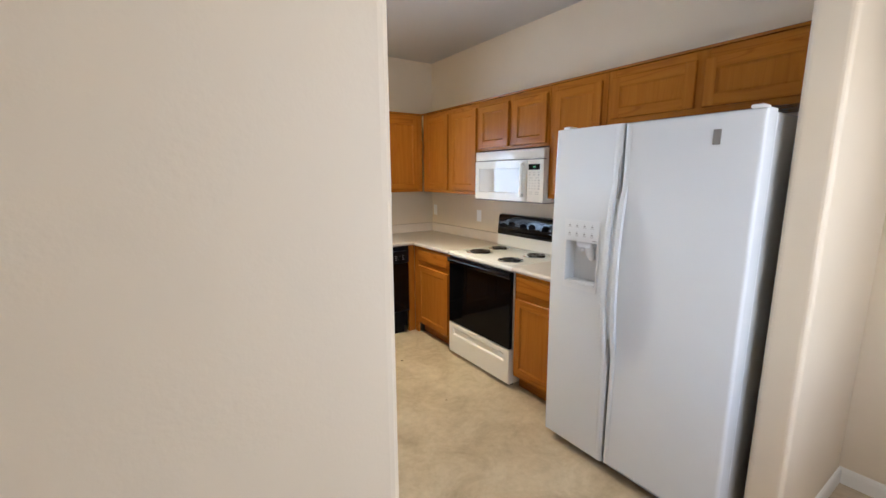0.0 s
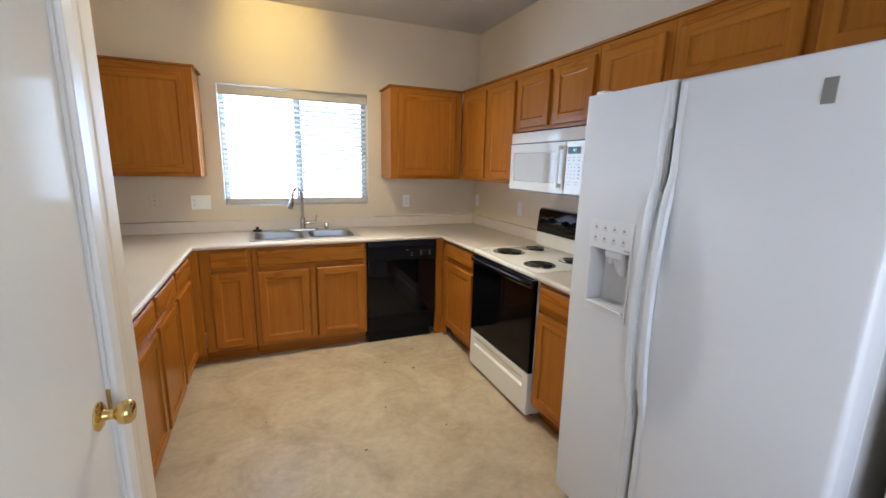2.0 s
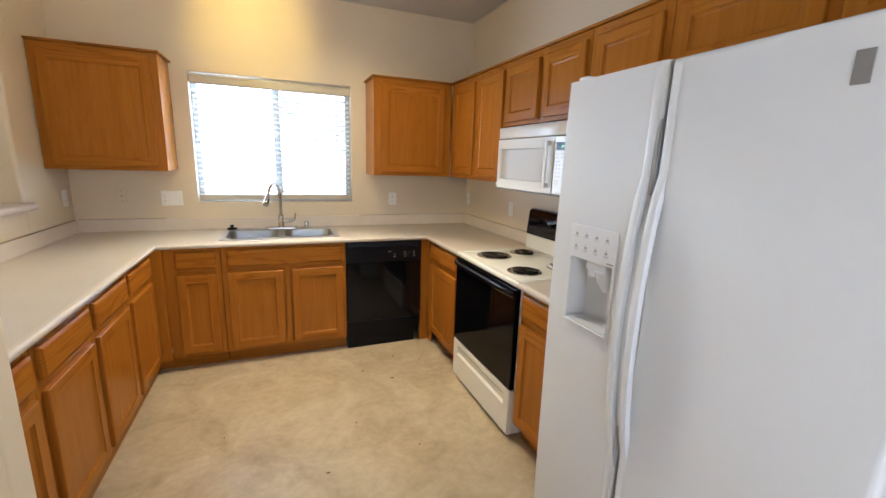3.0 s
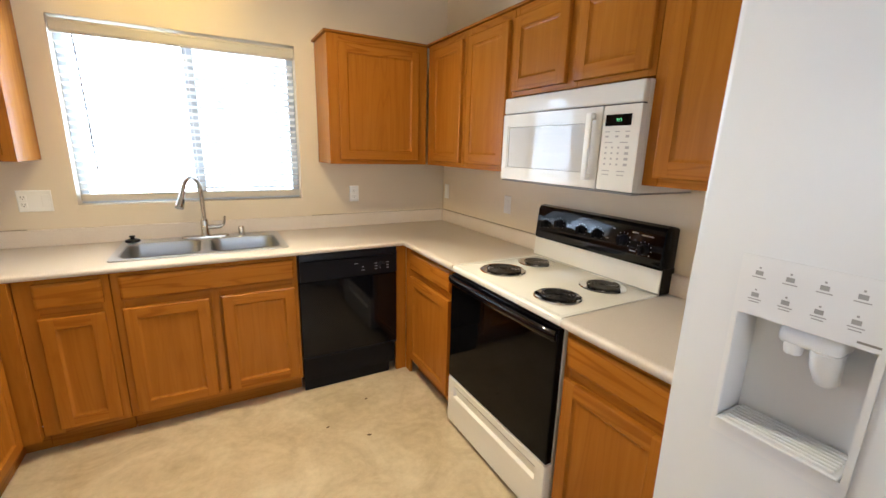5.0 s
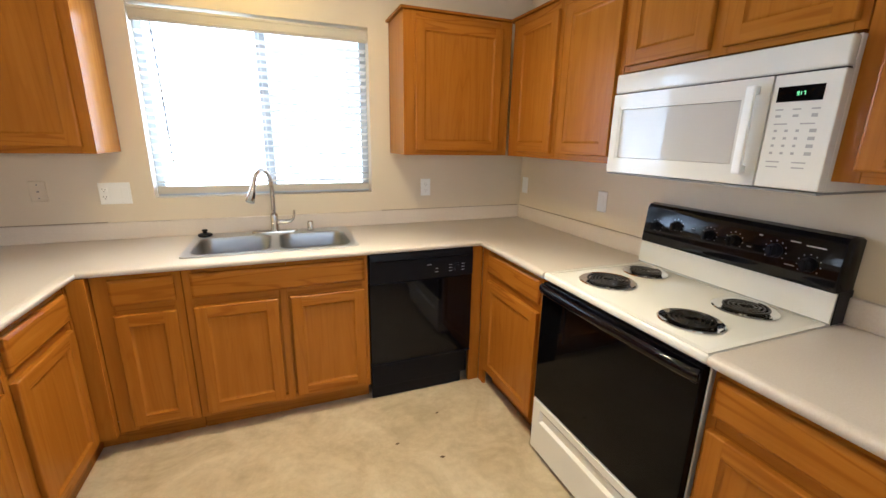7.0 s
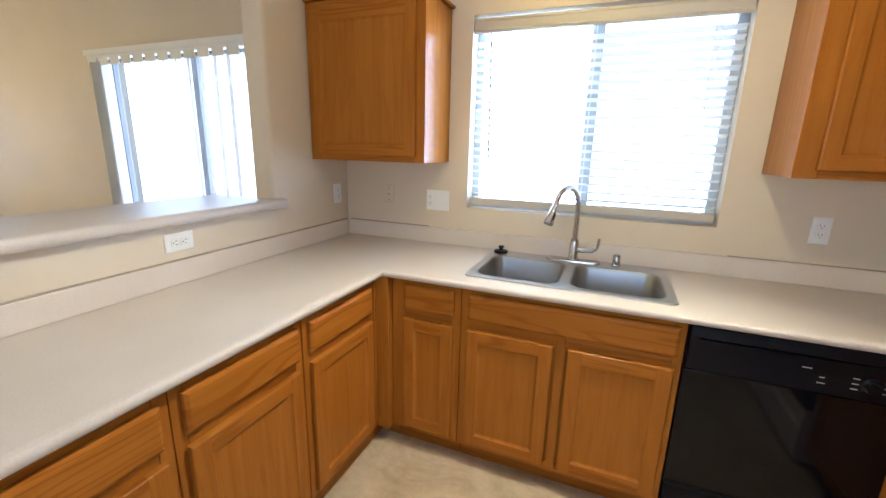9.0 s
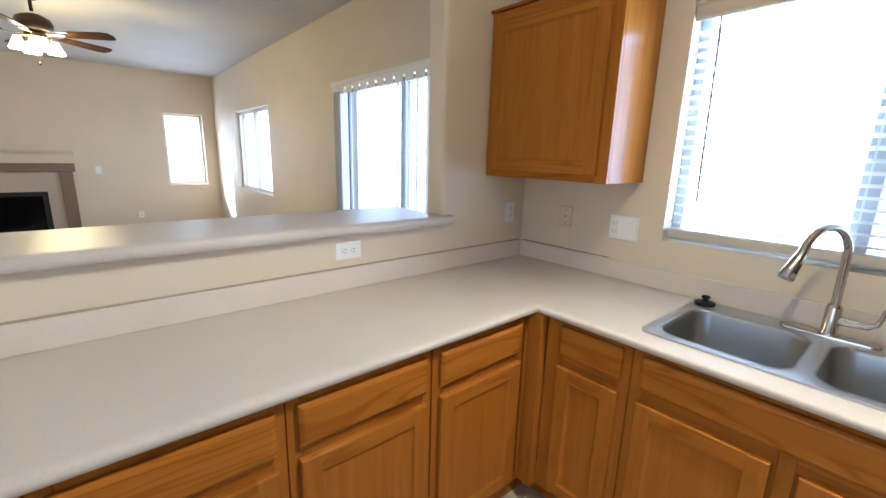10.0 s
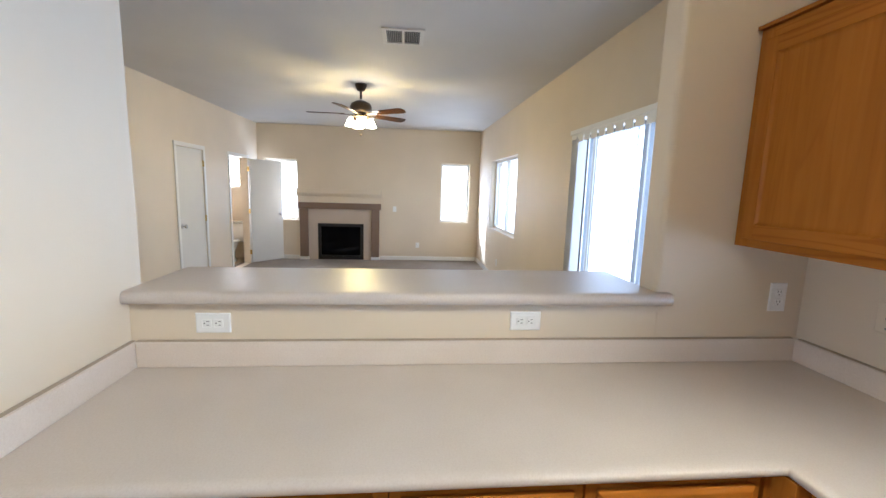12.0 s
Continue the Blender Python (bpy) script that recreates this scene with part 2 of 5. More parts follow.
def cells(us, vs, w0, w1, solid, axis):
    """A slab cut into a grid of cells, of which only the solid ones are built. axis: the slab's normal."""
    b = bmesh.new()
    made = {}

    def vert(u, v, w):
        k = (u, v, w)
        if k not in made:
            made[k] = b.verts.new({"x": (w, u, v), "y": (u, w, v), "z": (u, v, w)}[axis])
        return made[k]

    nu, nv = len(us) - 1, len(vs) - 1
    full = [[solid((us[i] + us[i + 1]) / 2, (vs[j] + vs[j + 1]) / 2) for j in range(nv)] for i in range(nu)]
    for i in range(nu):
        for j in range(nv):
            if not full[i][j]:
                continue
            u0, u1, v0, v1 = us[i], us[i + 1], vs[j], vs[j + 1]
            for w in (w0, w1):
                b.faces.new([vert(u0, v0, w), vert(u1, v0, w), vert(u1, v1, w), vert(u0, v1, w)])
            for di, dj, (a, c) in ((-1, 0, ((u0, v0), (u0, v1))), (1, 0, ((u1, v0), (u1, v1))), (0, -1, ((u0, v0), (u1, v0))), (0, 1, ((u0, v1), (u1, v1)))):
                ii, jj = i + di, j + dj
                if not (0 <= ii < nu and 0 <= jj < nv and full[ii][jj]):
                    b.faces.new([vert(*a, w0), vert(*c, w0), vert(*c, w1), vert(*a, w1)])
    return b


def pierced(axis, w0, w1, u0, u1, v0, v1, holes):
    us = sorted({u0, u1, *(h[0] for h in holes), *(h[1] for h in holes)})
    vs = sorted({v0, v1, *(h[2] for h in holes), *(h[3] for h in holes)})
    return cells(us, vs, w0, w1, lambda u, v: not any(h[0] < u < h[1] and h[2] < v < h[3] for h in holes), axis)


def lathe(profile, n=24, at=(0, 0, 0), turn=None):
    """A turned body from (radius, height) pairs."""
    b = bmesh.new()
    rings = []
    for r, z in profile:
        rings.append([b.verts.new((r * math.cos(2 * math.pi * i / n), r * math.sin(2 * math.pi * i / n), z)) for i in range(n)] if r > 1e-5 else [b.verts.new((0, 0, z))])
    for a, c in zip(rings, rings[1:]):
        for i in range(n):
            k = (i + 1) % n
            q = [a[i % len(a)], a[k % len(a)], c[k % len(c)], c[i % len(c)]]
            q = list(dict.fromkeys(q))
            if len(q) > 2:
                b.faces.new(q)
    for ring, keep in ((rings[0], profile[0][0]), (rings[-1], profile[-1][0])):
        if keep > 1e-5:
            b.faces.new(ring)
    m = Matrix.Translation(at) @ (turn or Matrix.Identity(4))
    bmesh.ops.transform(b, matrix=m, verts=b.verts)
    return b


def tube(points, radius, n=10, caps=True):
    """A round bar along points; radius may be a list."""
    b = bmesh.new()
    pts = [Vector(p) for p in points]
    radii = radius if isinstance(radius, (list, tuple)) else [radius] * len(pts)
    rings, up = [], None
    for i, p in enumerate(pts):
        d = (pts[min(i + 1, len(pts) - 1)] - pts[max(i - 1, 0)]).normalized()
        if up is None:
            up = Vector((0, 0, 1)) if abs(d.z) < 0.9 else Vector((1, 0, 0))
        s = d.cross(up).normalized()
        up = s.cross(d).normalized()
        rings.append([b.verts.new(p + radii[i] * (s * math.cos(2 * math.pi * k / n) + up * math.sin(2 * math.pi * k / n))) for k in range(n)])
    for a, c in zip(rings, rings[1:]):
        for k in range(n):
            b.faces.new([a[k], a[(k + 1) % n], c[(k + 1) % n], c[k]])
    if caps:
        b.faces.new(rings[0]), b.faces.new(rings[-1])
    return b


def sweep(path, profile):
    """A moulding along a level path of right-angled turns. profile: (to the path's left, z) pairs, closed."""
    b = bmesh.new()
    pts = [Vector((*p, 0)) for p in path]
    rings = []
    for i, p in enumerate(pts):
        ways = []
        if i:
            ways.append((p - pts[i - 1]).normalized())
        if i < len(pts) - 1:
            ways.append((pts[i + 1] - p).normalized())
        side = sum((Vector((-w.y, w.x, 0)) for w in ways), Vector())
        if len(ways) == 2 and abs(ways[0].dot(ways[1])) > 0.9:
            side *= 0.5
        rings.append([b.verts.new(p + side * o + Vector((0, 0, z))) for o, z in profile])
    k = len(profile)
    for a, c in zip(rings, rings[1:]):
        for j in range(k):
            b.faces.new([a[j], a[(j + 1) % k], c[(j + 1) % k], c[j]])
    b.faces.new(rings[0]), b.faces.new(rings[-1])
    return b


# Faces of cabinets and walls: u runs along the face, v up, w out of it into the room.
FACES = {
    "n": lambda u, v, w, p: (u, p - w, v),
    "e": lambda u, v, w, p: (p - w, u, v),
    "w": lambda u, v, w, p: (p + w, u, v),
    "s": lambda u, v, w, p: (u, p + w, v),
}


def fbox(face, p, u0, u1, v0, v1, w0, w1, r=0.0, seg=2):
    a, c = FACES[face](u0, v0, w0, p), FACES[face](u1, v1, w1, p)
    return box(a[0], c[0], a[1], c[1], a[2], c[2], r, seg)


def loft(face, p, rings):
    """Nested rectangles (u0, u1, v0, v1, w) joined from the outside in, the first and last closed."""
    b = bmesh.new()
    rows = []
    for u0, u1, v0, v1, w in rings:
        rows.append([b.verts.new(FACES[face](u, v, w, p)) for u, v in ((u0, v0), (u1, v0), (u1, v1), (u0, v1))])
    for a, c in zip(rows, rows[1:]):
        for i in range(4):
            b.faces.new([a[i], a[(i + 1) % 4], c[(i + 1) % 4], c[i]])
    b.faces.new(rows[0]), b.faces.new(rows[-1])
    return b


def rounded_front(face, p, u0, u1, v0, v1, w0, w1, r, sides):
    """A board whose front edges on the named sides (u0, u1, v0, v1) are rounded over."""
    b = fbox(face, p, u0, u1, v0, v1, w0, w1)
    ends = {"u0": (u0, v0, u0, v1), "u1": (u1, v0, u1, v1), "v0": (u0, v0, u1, v0), "v1": (u0, v1, u1, v1)}
    picked = set()
    for k in sides:
        a0, b0, a1, b1 = ends[k]
        q = [Vector(FACES[face](a0, b0, w1, p)), Vector(FACES[face](a1, b1, w1, p))]
        for e in b.edges:
            c0, c1 = e.verts[0].co, e.verts[1].co
            if ((c0 - q[0]).length < 1e-5 and (c1 - q[1]).length < 1e-5) or ((c0 - q[1]).length < 1e-5 and (c1 - q[0]).length < 1e-5):
                picked.add(e)
    bevel_edges(b, picked, r, 3)
    return b


def cabinet_door(face, p, u0, u1, v0, v1, parent):
    """A frame-and-panel door 20 mm thick: recessed flat panel with a coved border, two stiles, two rails."""
    u0, u1 = min(u0, u1), max(u0, u1)
    s, e, g = 0.054, 0.0003, 0.002
    rings = [(-0.006, g), (-0.006, 0.0185), (0.0, 0.0190), (0.003, 0.0165), (0.007, 0.0135), (0.012, 0.0120), (0.016, 0.0120)]
    panel = loft(face, p, [(u0 + s + d, u1 - s - d, v0 + s + d, v1 - s - d, w) for d, w in rings])
    door = part("door", panel, OAK_V, parent)
    for a, c, side in ((u0, u0 + s, "u0"), (u1 - s, u1, "u1")):
        part("stile", rounded_front(face, p, a, c, v0, v1, g, 0.022, 0.006, (side, "v0", "v1")), OAK_V, door)
    for a, c, side in ((v0, v0 + s, "v0"), (v1 - s, v1, "v1")):
        part("rail", rounded_front(face, p, u0 + s + e, u1 - s - e, a, c, g, 0.0218, 0.006, (side,)), OAK_H, door)
    return door


def drawer_front(face, p, u0, u1, v0, v1, parent):
    u0, u1 = min(u0, u1), max(u0, u1)
    b = loft(face, p, [(u0, u1, v0, v1, 0.002), (u0, u1, v0, v1, 0.013), (u0 + 0.002, u1 - 0.002, v0 + 0.002, v1 - 0.002, 0.016), (u0 + 0.010, u1 - 0.010, v0 + 0.010, v1 - 0.010, 0.021), (u0 + 0.013, u1 - 0.013, v0 + 0.013, v1 - 0.013, 0.022)])
    return part("drawer_front", b, OAK_H, parent)


def base_cabinet(face, p, back, u0, u1, doors, drawers, label, inner_top=0.886, levels=(0.698, 0.743, 0.862), recess=0.065):
    """A base unit from the toe kick to the underside of the worktop; p: its face frame, back: its depth."""
    u0, u1 = min(u0, u1), max(u0, u1)
    um = (u0 + u1) / 2
    x, y, z = FACES[face](um, 0.0, -back / 2, p)
    cab = thing("base_cabinet", x, y, z, label, "cabinet", "oak base cabinets")
    b = fbox(face, p, u0 + 0.001, u1 - 0.001, 0.102, inner_top, -back, -0.0205)
    part("carcass", b, OAK_V, cab)
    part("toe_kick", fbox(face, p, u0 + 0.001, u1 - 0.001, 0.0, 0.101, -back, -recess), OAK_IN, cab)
    cuts = []
    ds = sorted((min(d), max(d)) for d in doors)
    for (a, c), (a2, c2) in zip(ds, ds[1:]):
        cuts.append(((c + a2) / 2 - 0.019, (c + a2) / 2 + 0.019))
    # face frame: stiles and rails
    sl, sr = (ds[0][0] + 0.010, ds[-1][1] - 0.010) if ds else (u0 + 0.04, u1 - 0.04)
    for a, c in [(u0 + 0.001, sl), *cuts, (sr, u1 - 0.001)]:
        part("frame_stile", fbox(face, p, a, c, 0.102, 0.886, -0.020, 0.0, 0.0012, 1), OAK_V, cab)
    bays = []
    x0 = sl
    for a, c in cuts:
        bays.append((x0, a))
        x0 = c
    bays.append((x0, sr))
    for a, c in bays:
        for v0, v1 in ((0.102, 0.14), (levels[0] - 0.012, levels[1] + 0.012), (levels[2] - 0.012, 0.886)):
            part("frame_rail", fbox(face, p, a + 0.0006, c - 0.0006, v0, v1, -0.020, -0.0006, 0.001, 1), OAK_H, cab)
    for d in doors:
        cabinet_door(face, p, d[0], d[1], 0.13, levels[0], cab)
    for d in drawers:
        drawer_front(face, p, d[0], d[1], levels[1], levels[2], cab)
    return cab


def wall_cabinet(face, p, back, u0, u1, v0, v1, doors, label, dv=(0.03, 0.045)):
    u0, u1 = min(u0, u1), max(u0, u1)
    um = (u0 + u1) / 2
    x, y, z = FACES[face](um, v0, -back / 2, p)
    cab = thing("wall_cabinet", x, y, z, label, "cabinet", "oak wall cabinets")
    part("carcass", fbox(face, p, u0 + 0.001, u1 - 0.001, v0, v1 - 0.001, -back, -0.0205, 0.001, 1), OAK_V, cab)
    ds = sorted((min(d), max(d)) for d in doors)
    stiles = [(u0 + 0.001, ds[0][0] + 0.010)] + [((c + a2) / 2 - 0.03, (c + a2) / 2 + 0.03) for (a, c), (a2, c2) in zip(ds, ds[1:])] + [(ds[-1][1] - 0.010, u1 - 0.001)]
    for a, c in stiles:
        part("frame_stile", fbox(face, p, a, c, v0, v1 - 0.001, -0.020, 0.0, 0.0012, 1), OAK_V, cab)
    for (a, c), (a2, c2) in zip(stiles, stiles[1:]):
        for q0, q1 in ((v0, v0 + 0.04), (v1 - 0.055, v1 - 0.001)):
            part("frame_rail", fbox(face, p, c + 0.0006, a2 - 0.0006, q0, q1, -0.020, -0.0006, 0.001, 1), OAK_H, cab)
    for d in doors:
        cabinet_door(face, p, d[0], d[1], v0 + dv[0], v1 - dv[1], cab)
    return cab


# ---- the place: floors, ceiling, walls ----
HIGH = 2.77


def setting(name, bm, material, label, category, parent=None):
    return part(name, bm, material, parent, label, category=category, kind="structure")


setting("ground", box(-900, 900, -900, 900, -0.30, -0.12), grained("pale_concrete", (0.42, 0.39, 0.35), 0.8, 8, 0.1), "pale concrete ground outside the house", "ground")
setting("floor", box(-2.62, 0.95, -4.16, 0.84, -0.10, 0.0), VINYL, "mottled beige sheet vinyl kitchen floor", "floor")
setting("floor_living", box(-10.1, -2.622, -4.16, 0.84, -0.10, -0.002), CARPET, "taupe carpet on the living room floor", "floor")
setting("floor_bath", box(-10.1, -7.9, -5.8, -4.162, -0.10, 0.0), VINYL, "beige vinyl bathroom floor", "floor")
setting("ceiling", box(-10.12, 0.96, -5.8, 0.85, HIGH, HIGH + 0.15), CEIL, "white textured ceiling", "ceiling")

KWIN = (-1.70, -0.490, 1.137, 2.118)
SLIDER = (-4.80, -3.22, 0.0, 2.10)
LWIN = (-8.62, -6.87, 0.87, 2.085)
setting("wall_north", pierced("y", 0.64, 0.84, -10.12, 0.96, -0.1, HIGH, [KWIN, SLIDER, LWIN]), WALL, "beige painted wall with windows and sliding door", "wall")
WIN_L, WIN_R, WIN_B = (-3.83, -3.165, 0.83, 2.075), (-0.185, 0.43, 0.84, 2.09), (-4.85, -4.32, 1.47, 2.10)
setting("wall_west", pierced("x", -10.12, -9.92, -5.8, 0.64, -0.1, HIGH, [WIN_L, WIN_R, WIN_B]), WALL, "beige painted wall behind the fireplace", "wall")
setting("wall_east", box(0.64, 0.96, -2.87, 0.64, -0.1, HIGH), WALL, "beige painted wall behind the stove", "wall")
setting("wall_hall_east", box(0.77, 0.96, -4.16, -2.87, -0.1, HIGH), WALL, "beige painted wall at the end of the hall", "wall")
# Unseen opening, added so that daylight reaches the hall.
WIN_H = (-1.55, 0.05, 0.85, 2.15)
DOOR2 = (-9.35, -8.54, 0.0, 2.03)
DOOR1 = (-7.60, -6.865, 0.0, 2.03)
setting("wall_south", pierced("y", -4.08, -3.96, -9.92, 0.77, -0.1, HIGH, [DOOR1, DOOR2, WIN_H]), WALL, "beige painted wall with two white doors", "wall")
setting("wall_bath_south", box(-9.92, -7.9, -5.8, -5.6, -0.1, HIGH), WALL, "beige painted bathroom wall", "wall")
setting("wall_bath_east", box(-8.0, -7.9, -5.6, -4.08, -0.1, HIGH), WALL, "beige painted bathroom wall", "wall")
setting("wall_closet", box(-7.8, -6.6, -4.75, -4.65, -0.1, HIGH), WALL, "beige closet wall behind the closed door", "wall")
setting("wall_stub", box(-0.10, 0.772, -3.017, -2.893, -0.1, HIGH, upright=0.022), WALL, "beige wall end with rounded corners beside the refrigerator", "wall")
# pantry closet in the corner, its door in the side towards the kitchen
PX, PS, PN = -1.73, -2.99, -1.885
PDOOR = (-2.785, -2.12, 0.0, 2.04)
setting("wall_pantry_south", box(-2.62, PX + 0.010, PS, PS + 0.11, -0.1, HIGH, upright=0.02), WALL, "beige pantry wall with rounded corners", "wall")
setting("wall_pantry_north", box(-2.585, PX, PN - 0.11, PN, -0.1, HIGH, upright=0.02), WALL, "beige pantry wall beside the worktop", "wall")
setting("wall_pantry_west", box(-2.62, -2.51, PS + 0.11, PN - 0.11, -0.1, HIGH), WALL, "beige back wall of the pantry", "wall")
setting("wall_pantry_east", pierced("x", PX - 0.11, PX - 0.002, PS + 0.09, PN - 0.09, -0.1, HIGH, [PDOOR]), WALL, "beige pantry wall around the white door", "wall")
# half wall under the bar and the wall end beside it
BX0, BX1 = -2.62, -2.495
setting("wall_bar", box(BX0, BX1, PN, 0.030, -0.1, 1.152), WALL, "beige half wall under the breakfast bar", "wall")
setting("wall_bar_end", box(BX0, BX1, 0.018, 0.66, -0.1, HIGH, upright=0.02), WALL, "beige wall end with rounded corner beside the bar", "wall")


def baseboard(path, label="white painted baseboard"):
    return setting("baseboard", sweep(path, [(0.0, 0.0), (0.013, 0.0), (0.013, 0.06), (0.010, 0.075), (0.004, 0.083), (0.0, 0.084)]), TRIM, label, "baseboard")


baseboard([(0.77, -3.96), (0.77, -3.017), (-0.08, -3.017)])
baseboard([(-9.92, -3.16), (-9.92, -3.95)])
baseboard([(BX0, 0.64), (-3.2, 0.64)])
baseboard([(-5.0, 0.64), (-9.92, 0.64), (-9.92, -1.46)])
baseboard([(-6.58, -3.96), (0.77, -3.96)])


# ---- kitchen cabinets ----
NF, EF, WF = 0.040, 0.040, -1.910
base_cabinet("n", NF, 0.595, -1.845, -1.505, [(-1.779, -1.537)], [(-1.779, -1.533)], "honey oak base cabinet with one door and drawer")
base_cabinet("n", NF, 0.595, -1.503, -0.647, [(-1.471, -1.103), (-1.045, -0.671)], [(-1.469, -0.668)], "honey oak sink cabinet with two doors and false drawer front", 0.72)
base_cabinet("e", EF, 0.595, -0.03, -0.608, [(-0.062, -0.562)], [(-0.062, -0.562)], "honey oak base cabinet between dishwasher and stove")
base_cabinet("e", EF, 0.595, -1.388, -1.885, [(-1.407, -1.815)], [(-1.407, -1.815)], "honey oak base cabinet between stove and refrigerator")
for a, c in ((-0.057, -0.469), (-0.528, -0.946), (-1.003, -1.412), (-1.470, -1.845)):
    base_cabinet("w", WF, 0.58, a + 0.028, c - 0.028, [(a, c)], [(a, c)], "honey oak base cabinet under the breakfast bar worktop", levels=(0.690, 0.728, 0.850), recess=0.036)
filler = thing("cabinet_filler", -1.87, 0.07, 0, "oak corner filler between base cabinets", "filler")
part("post", box(-1.9105, -1.846, 0.0, 0.0395, 0.102, 0.886, 0.001, 1), OAK_V, filler)
part("back", box(-1.955, -1.9115, -0.016, 0.60, 0.102, 0.886), OAK_V, filler)
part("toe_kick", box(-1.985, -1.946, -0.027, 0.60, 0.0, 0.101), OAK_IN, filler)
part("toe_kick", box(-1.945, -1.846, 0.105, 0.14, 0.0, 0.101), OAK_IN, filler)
filler = thing("cabinet_filler", 0.0, 0.05, 0, "oak corner filler beside the dishwasher", "filler")
part("post", box(-0.031, 0.0395, 0.0385, 0.062, 0.0, 0.886, 0.001, 1), OAK_V, filler)
part("side", box(0.0405, 0.06, -0.029, 0.0375, 0.0, 0.886, 0.001, 1), OAK_V, filler)

UP0, UP1, UF = 1.387, 2.155, 0.312
wall_cabinet("n", UF, 0.326, -0.365, 0.312, UP0, UP1, [(-0.30, 0.245)], "honey oak wall cabinet beside the window")
wall_cabinet("n", UF, 0.326, -2.490, -1.815, UP0, UP1, [(-2.445, -1.86)], "honey oak wall cabinet over the corner worktop")
wall_cabinet("e", UF, 0.326, 0.290, -0.190, UP0, UP1, [(0.205, -0.165)], "honey oak corner wall cabinet")
wall_cabinet("e", UF, 0.326, -0.191, -0.622, UP0, UP1, [(-0.225, -0.598)], "honey oak wall cabinet beside the microwave")
wall_cabinet("e", UF, 0.326, -0.623, -1.404, 1.755, UP1, [(-0.642, -0.998), (-1.048, -1.385)], "short honey oak cabinet above the microwave", (0.022, 0.045))
wall_cabinet("e", UF, 0.326, -1.405, -1.850, UP0, UP1, [(-1.455, -1.815)], "honey oak wall cabinet above the small worktop")
wall_cabinet("e", UF, 0.326, -1.851, -2.890, 1.850, UP1, [(-1.885, -2.352), (-2.392, -2.83)], "short honey oak cabinet above the refrigerator", (0.03, 0.045))
crown = thing("cabinet_trim", 0.3, -1.2, UP1, "thin dark oak trim along the cabinet tops", "trim")
part("strip", sweep([(-0.372, 0.635), (-0.372, 0.305), (0.305, 0.305), (0.305, -2.890)], [(0.0, UP1 + 0.0005), (-0.008, UP1 + 0.0005), (-0.010, UP1 + 0.012), (0.0, UP1 + 0.016), (0.03, UP1 + 0.016), (0.03, UP1 + 0.0005)]), OAK_IN, crown)
crown = thing("cabinet_trim", -2.1, 0.3, UP1, "thin dark oak trim along the cabinet top", "trim")
part("strip", sweep([(-2.49, 0.305), (-1.808, 0.305), (-1.808, 0.635)], [(0.0, UP1 + 0.0005), (-0.008, UP1 + 0.0005), (-0.010, UP1 + 0.012), (0.0, UP1 + 0.016), (0.03, UP1 + 0.016), (0.03, UP1 + 0.0005)]), OAK_IN, crown)

# ---- worktops ----
TOP, UNDER = 0.920, 0.888
SINK = (-1.495, -0.697, 0.10, 0.575)
ROLL = [(0.0, UNDER), (-0.019, UNDER + 0.001), (-0.0245, UNDER + 0.008), (-0.025, UNDER + 0.018), (-0.021, TOP - 0.006), (-0.012, TOP - 0.0015), (0.0, TOP)]


def in_u(u, v):
    if SINK[0] < u < SINK[1] and SINK[2] < v < SINK[3]:
        return False
    return v > 0.025 or u < -1.895 or (u > 0.025 and v > -0.612)


top = thing("worktop", -1.0, 0.3, UNDER, "speckled beige laminate worktop in a U shape", "worktop")
part("slab", cells([-2.494, -1.895, SINK[0], SINK[1], 0.025, 0.639], [PN + 0.001, -0.612, 0.025, SINK[2], SINK[3], 0.639], UNDER, TOP, in_u, "z"), LAM, top)
part("rolled_edge", sweep([(-1.895, PN + 0.001), (-1.895, 0.025), (0.025, 0.025), (0.025, -0.612)], ROLL), LAM, top, smooth=True)
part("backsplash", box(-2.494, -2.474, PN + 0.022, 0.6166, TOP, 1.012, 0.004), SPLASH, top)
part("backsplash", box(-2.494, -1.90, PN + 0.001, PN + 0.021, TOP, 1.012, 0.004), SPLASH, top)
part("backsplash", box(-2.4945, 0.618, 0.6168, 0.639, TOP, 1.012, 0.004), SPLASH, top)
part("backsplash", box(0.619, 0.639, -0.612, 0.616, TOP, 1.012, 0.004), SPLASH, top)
# Discoloured caulk; its dark colour also carries the gap shadow above the backsplash.
CAULK_SHADE = grained("caulk_with_gap_shade", (0.40, 0.33, 0.245), 0.7, 60, 0.1)
part("caulk_shade_line", box(-2.4945, -2.478, PN + 0.022, 0.613, 1.0122, 1.0155, 0.001, 1), CAULK_SHADE, top, "thin dark line of caulk and gap shadow")
part("caulk_shade_line", box(-2.47, -1.93, 0.621, 0.6395, 1.0122, 1.0150, 0.001, 1), CAULK_SHADE, top)
part("caulk_shade_line", box(-0.43, 0.616, 0.621, 0.6395, 1.0122, 1.0150, 0.001, 1), CAULK_SHADE, top)
part("caulk_shade_line", box(0.623, 0.6395, -0.61, 0.613, 1.0122, 1.0145, 0.001, 1), CAULK_SHADE, top)
part("caulk_shade_line", box(-2.49, -1.90, PN + 0.0005, PN + 0.016, 1.0122, 1.0150, 0.001, 1), CAULK_SHADE, top)
top = thing("worktop", 0.3, -1.6, UNDER, "short speckled beige laminate worktop beside the stove", "worktop")
part("slab", box(0.025, 0.639, -1.89, -1.386, UNDER, TOP), LAM, top)
part("rolled_edge", sweep([(0.025, -1.386), (0.025, -1.89)], ROLL), LAM, top, smooth=True)
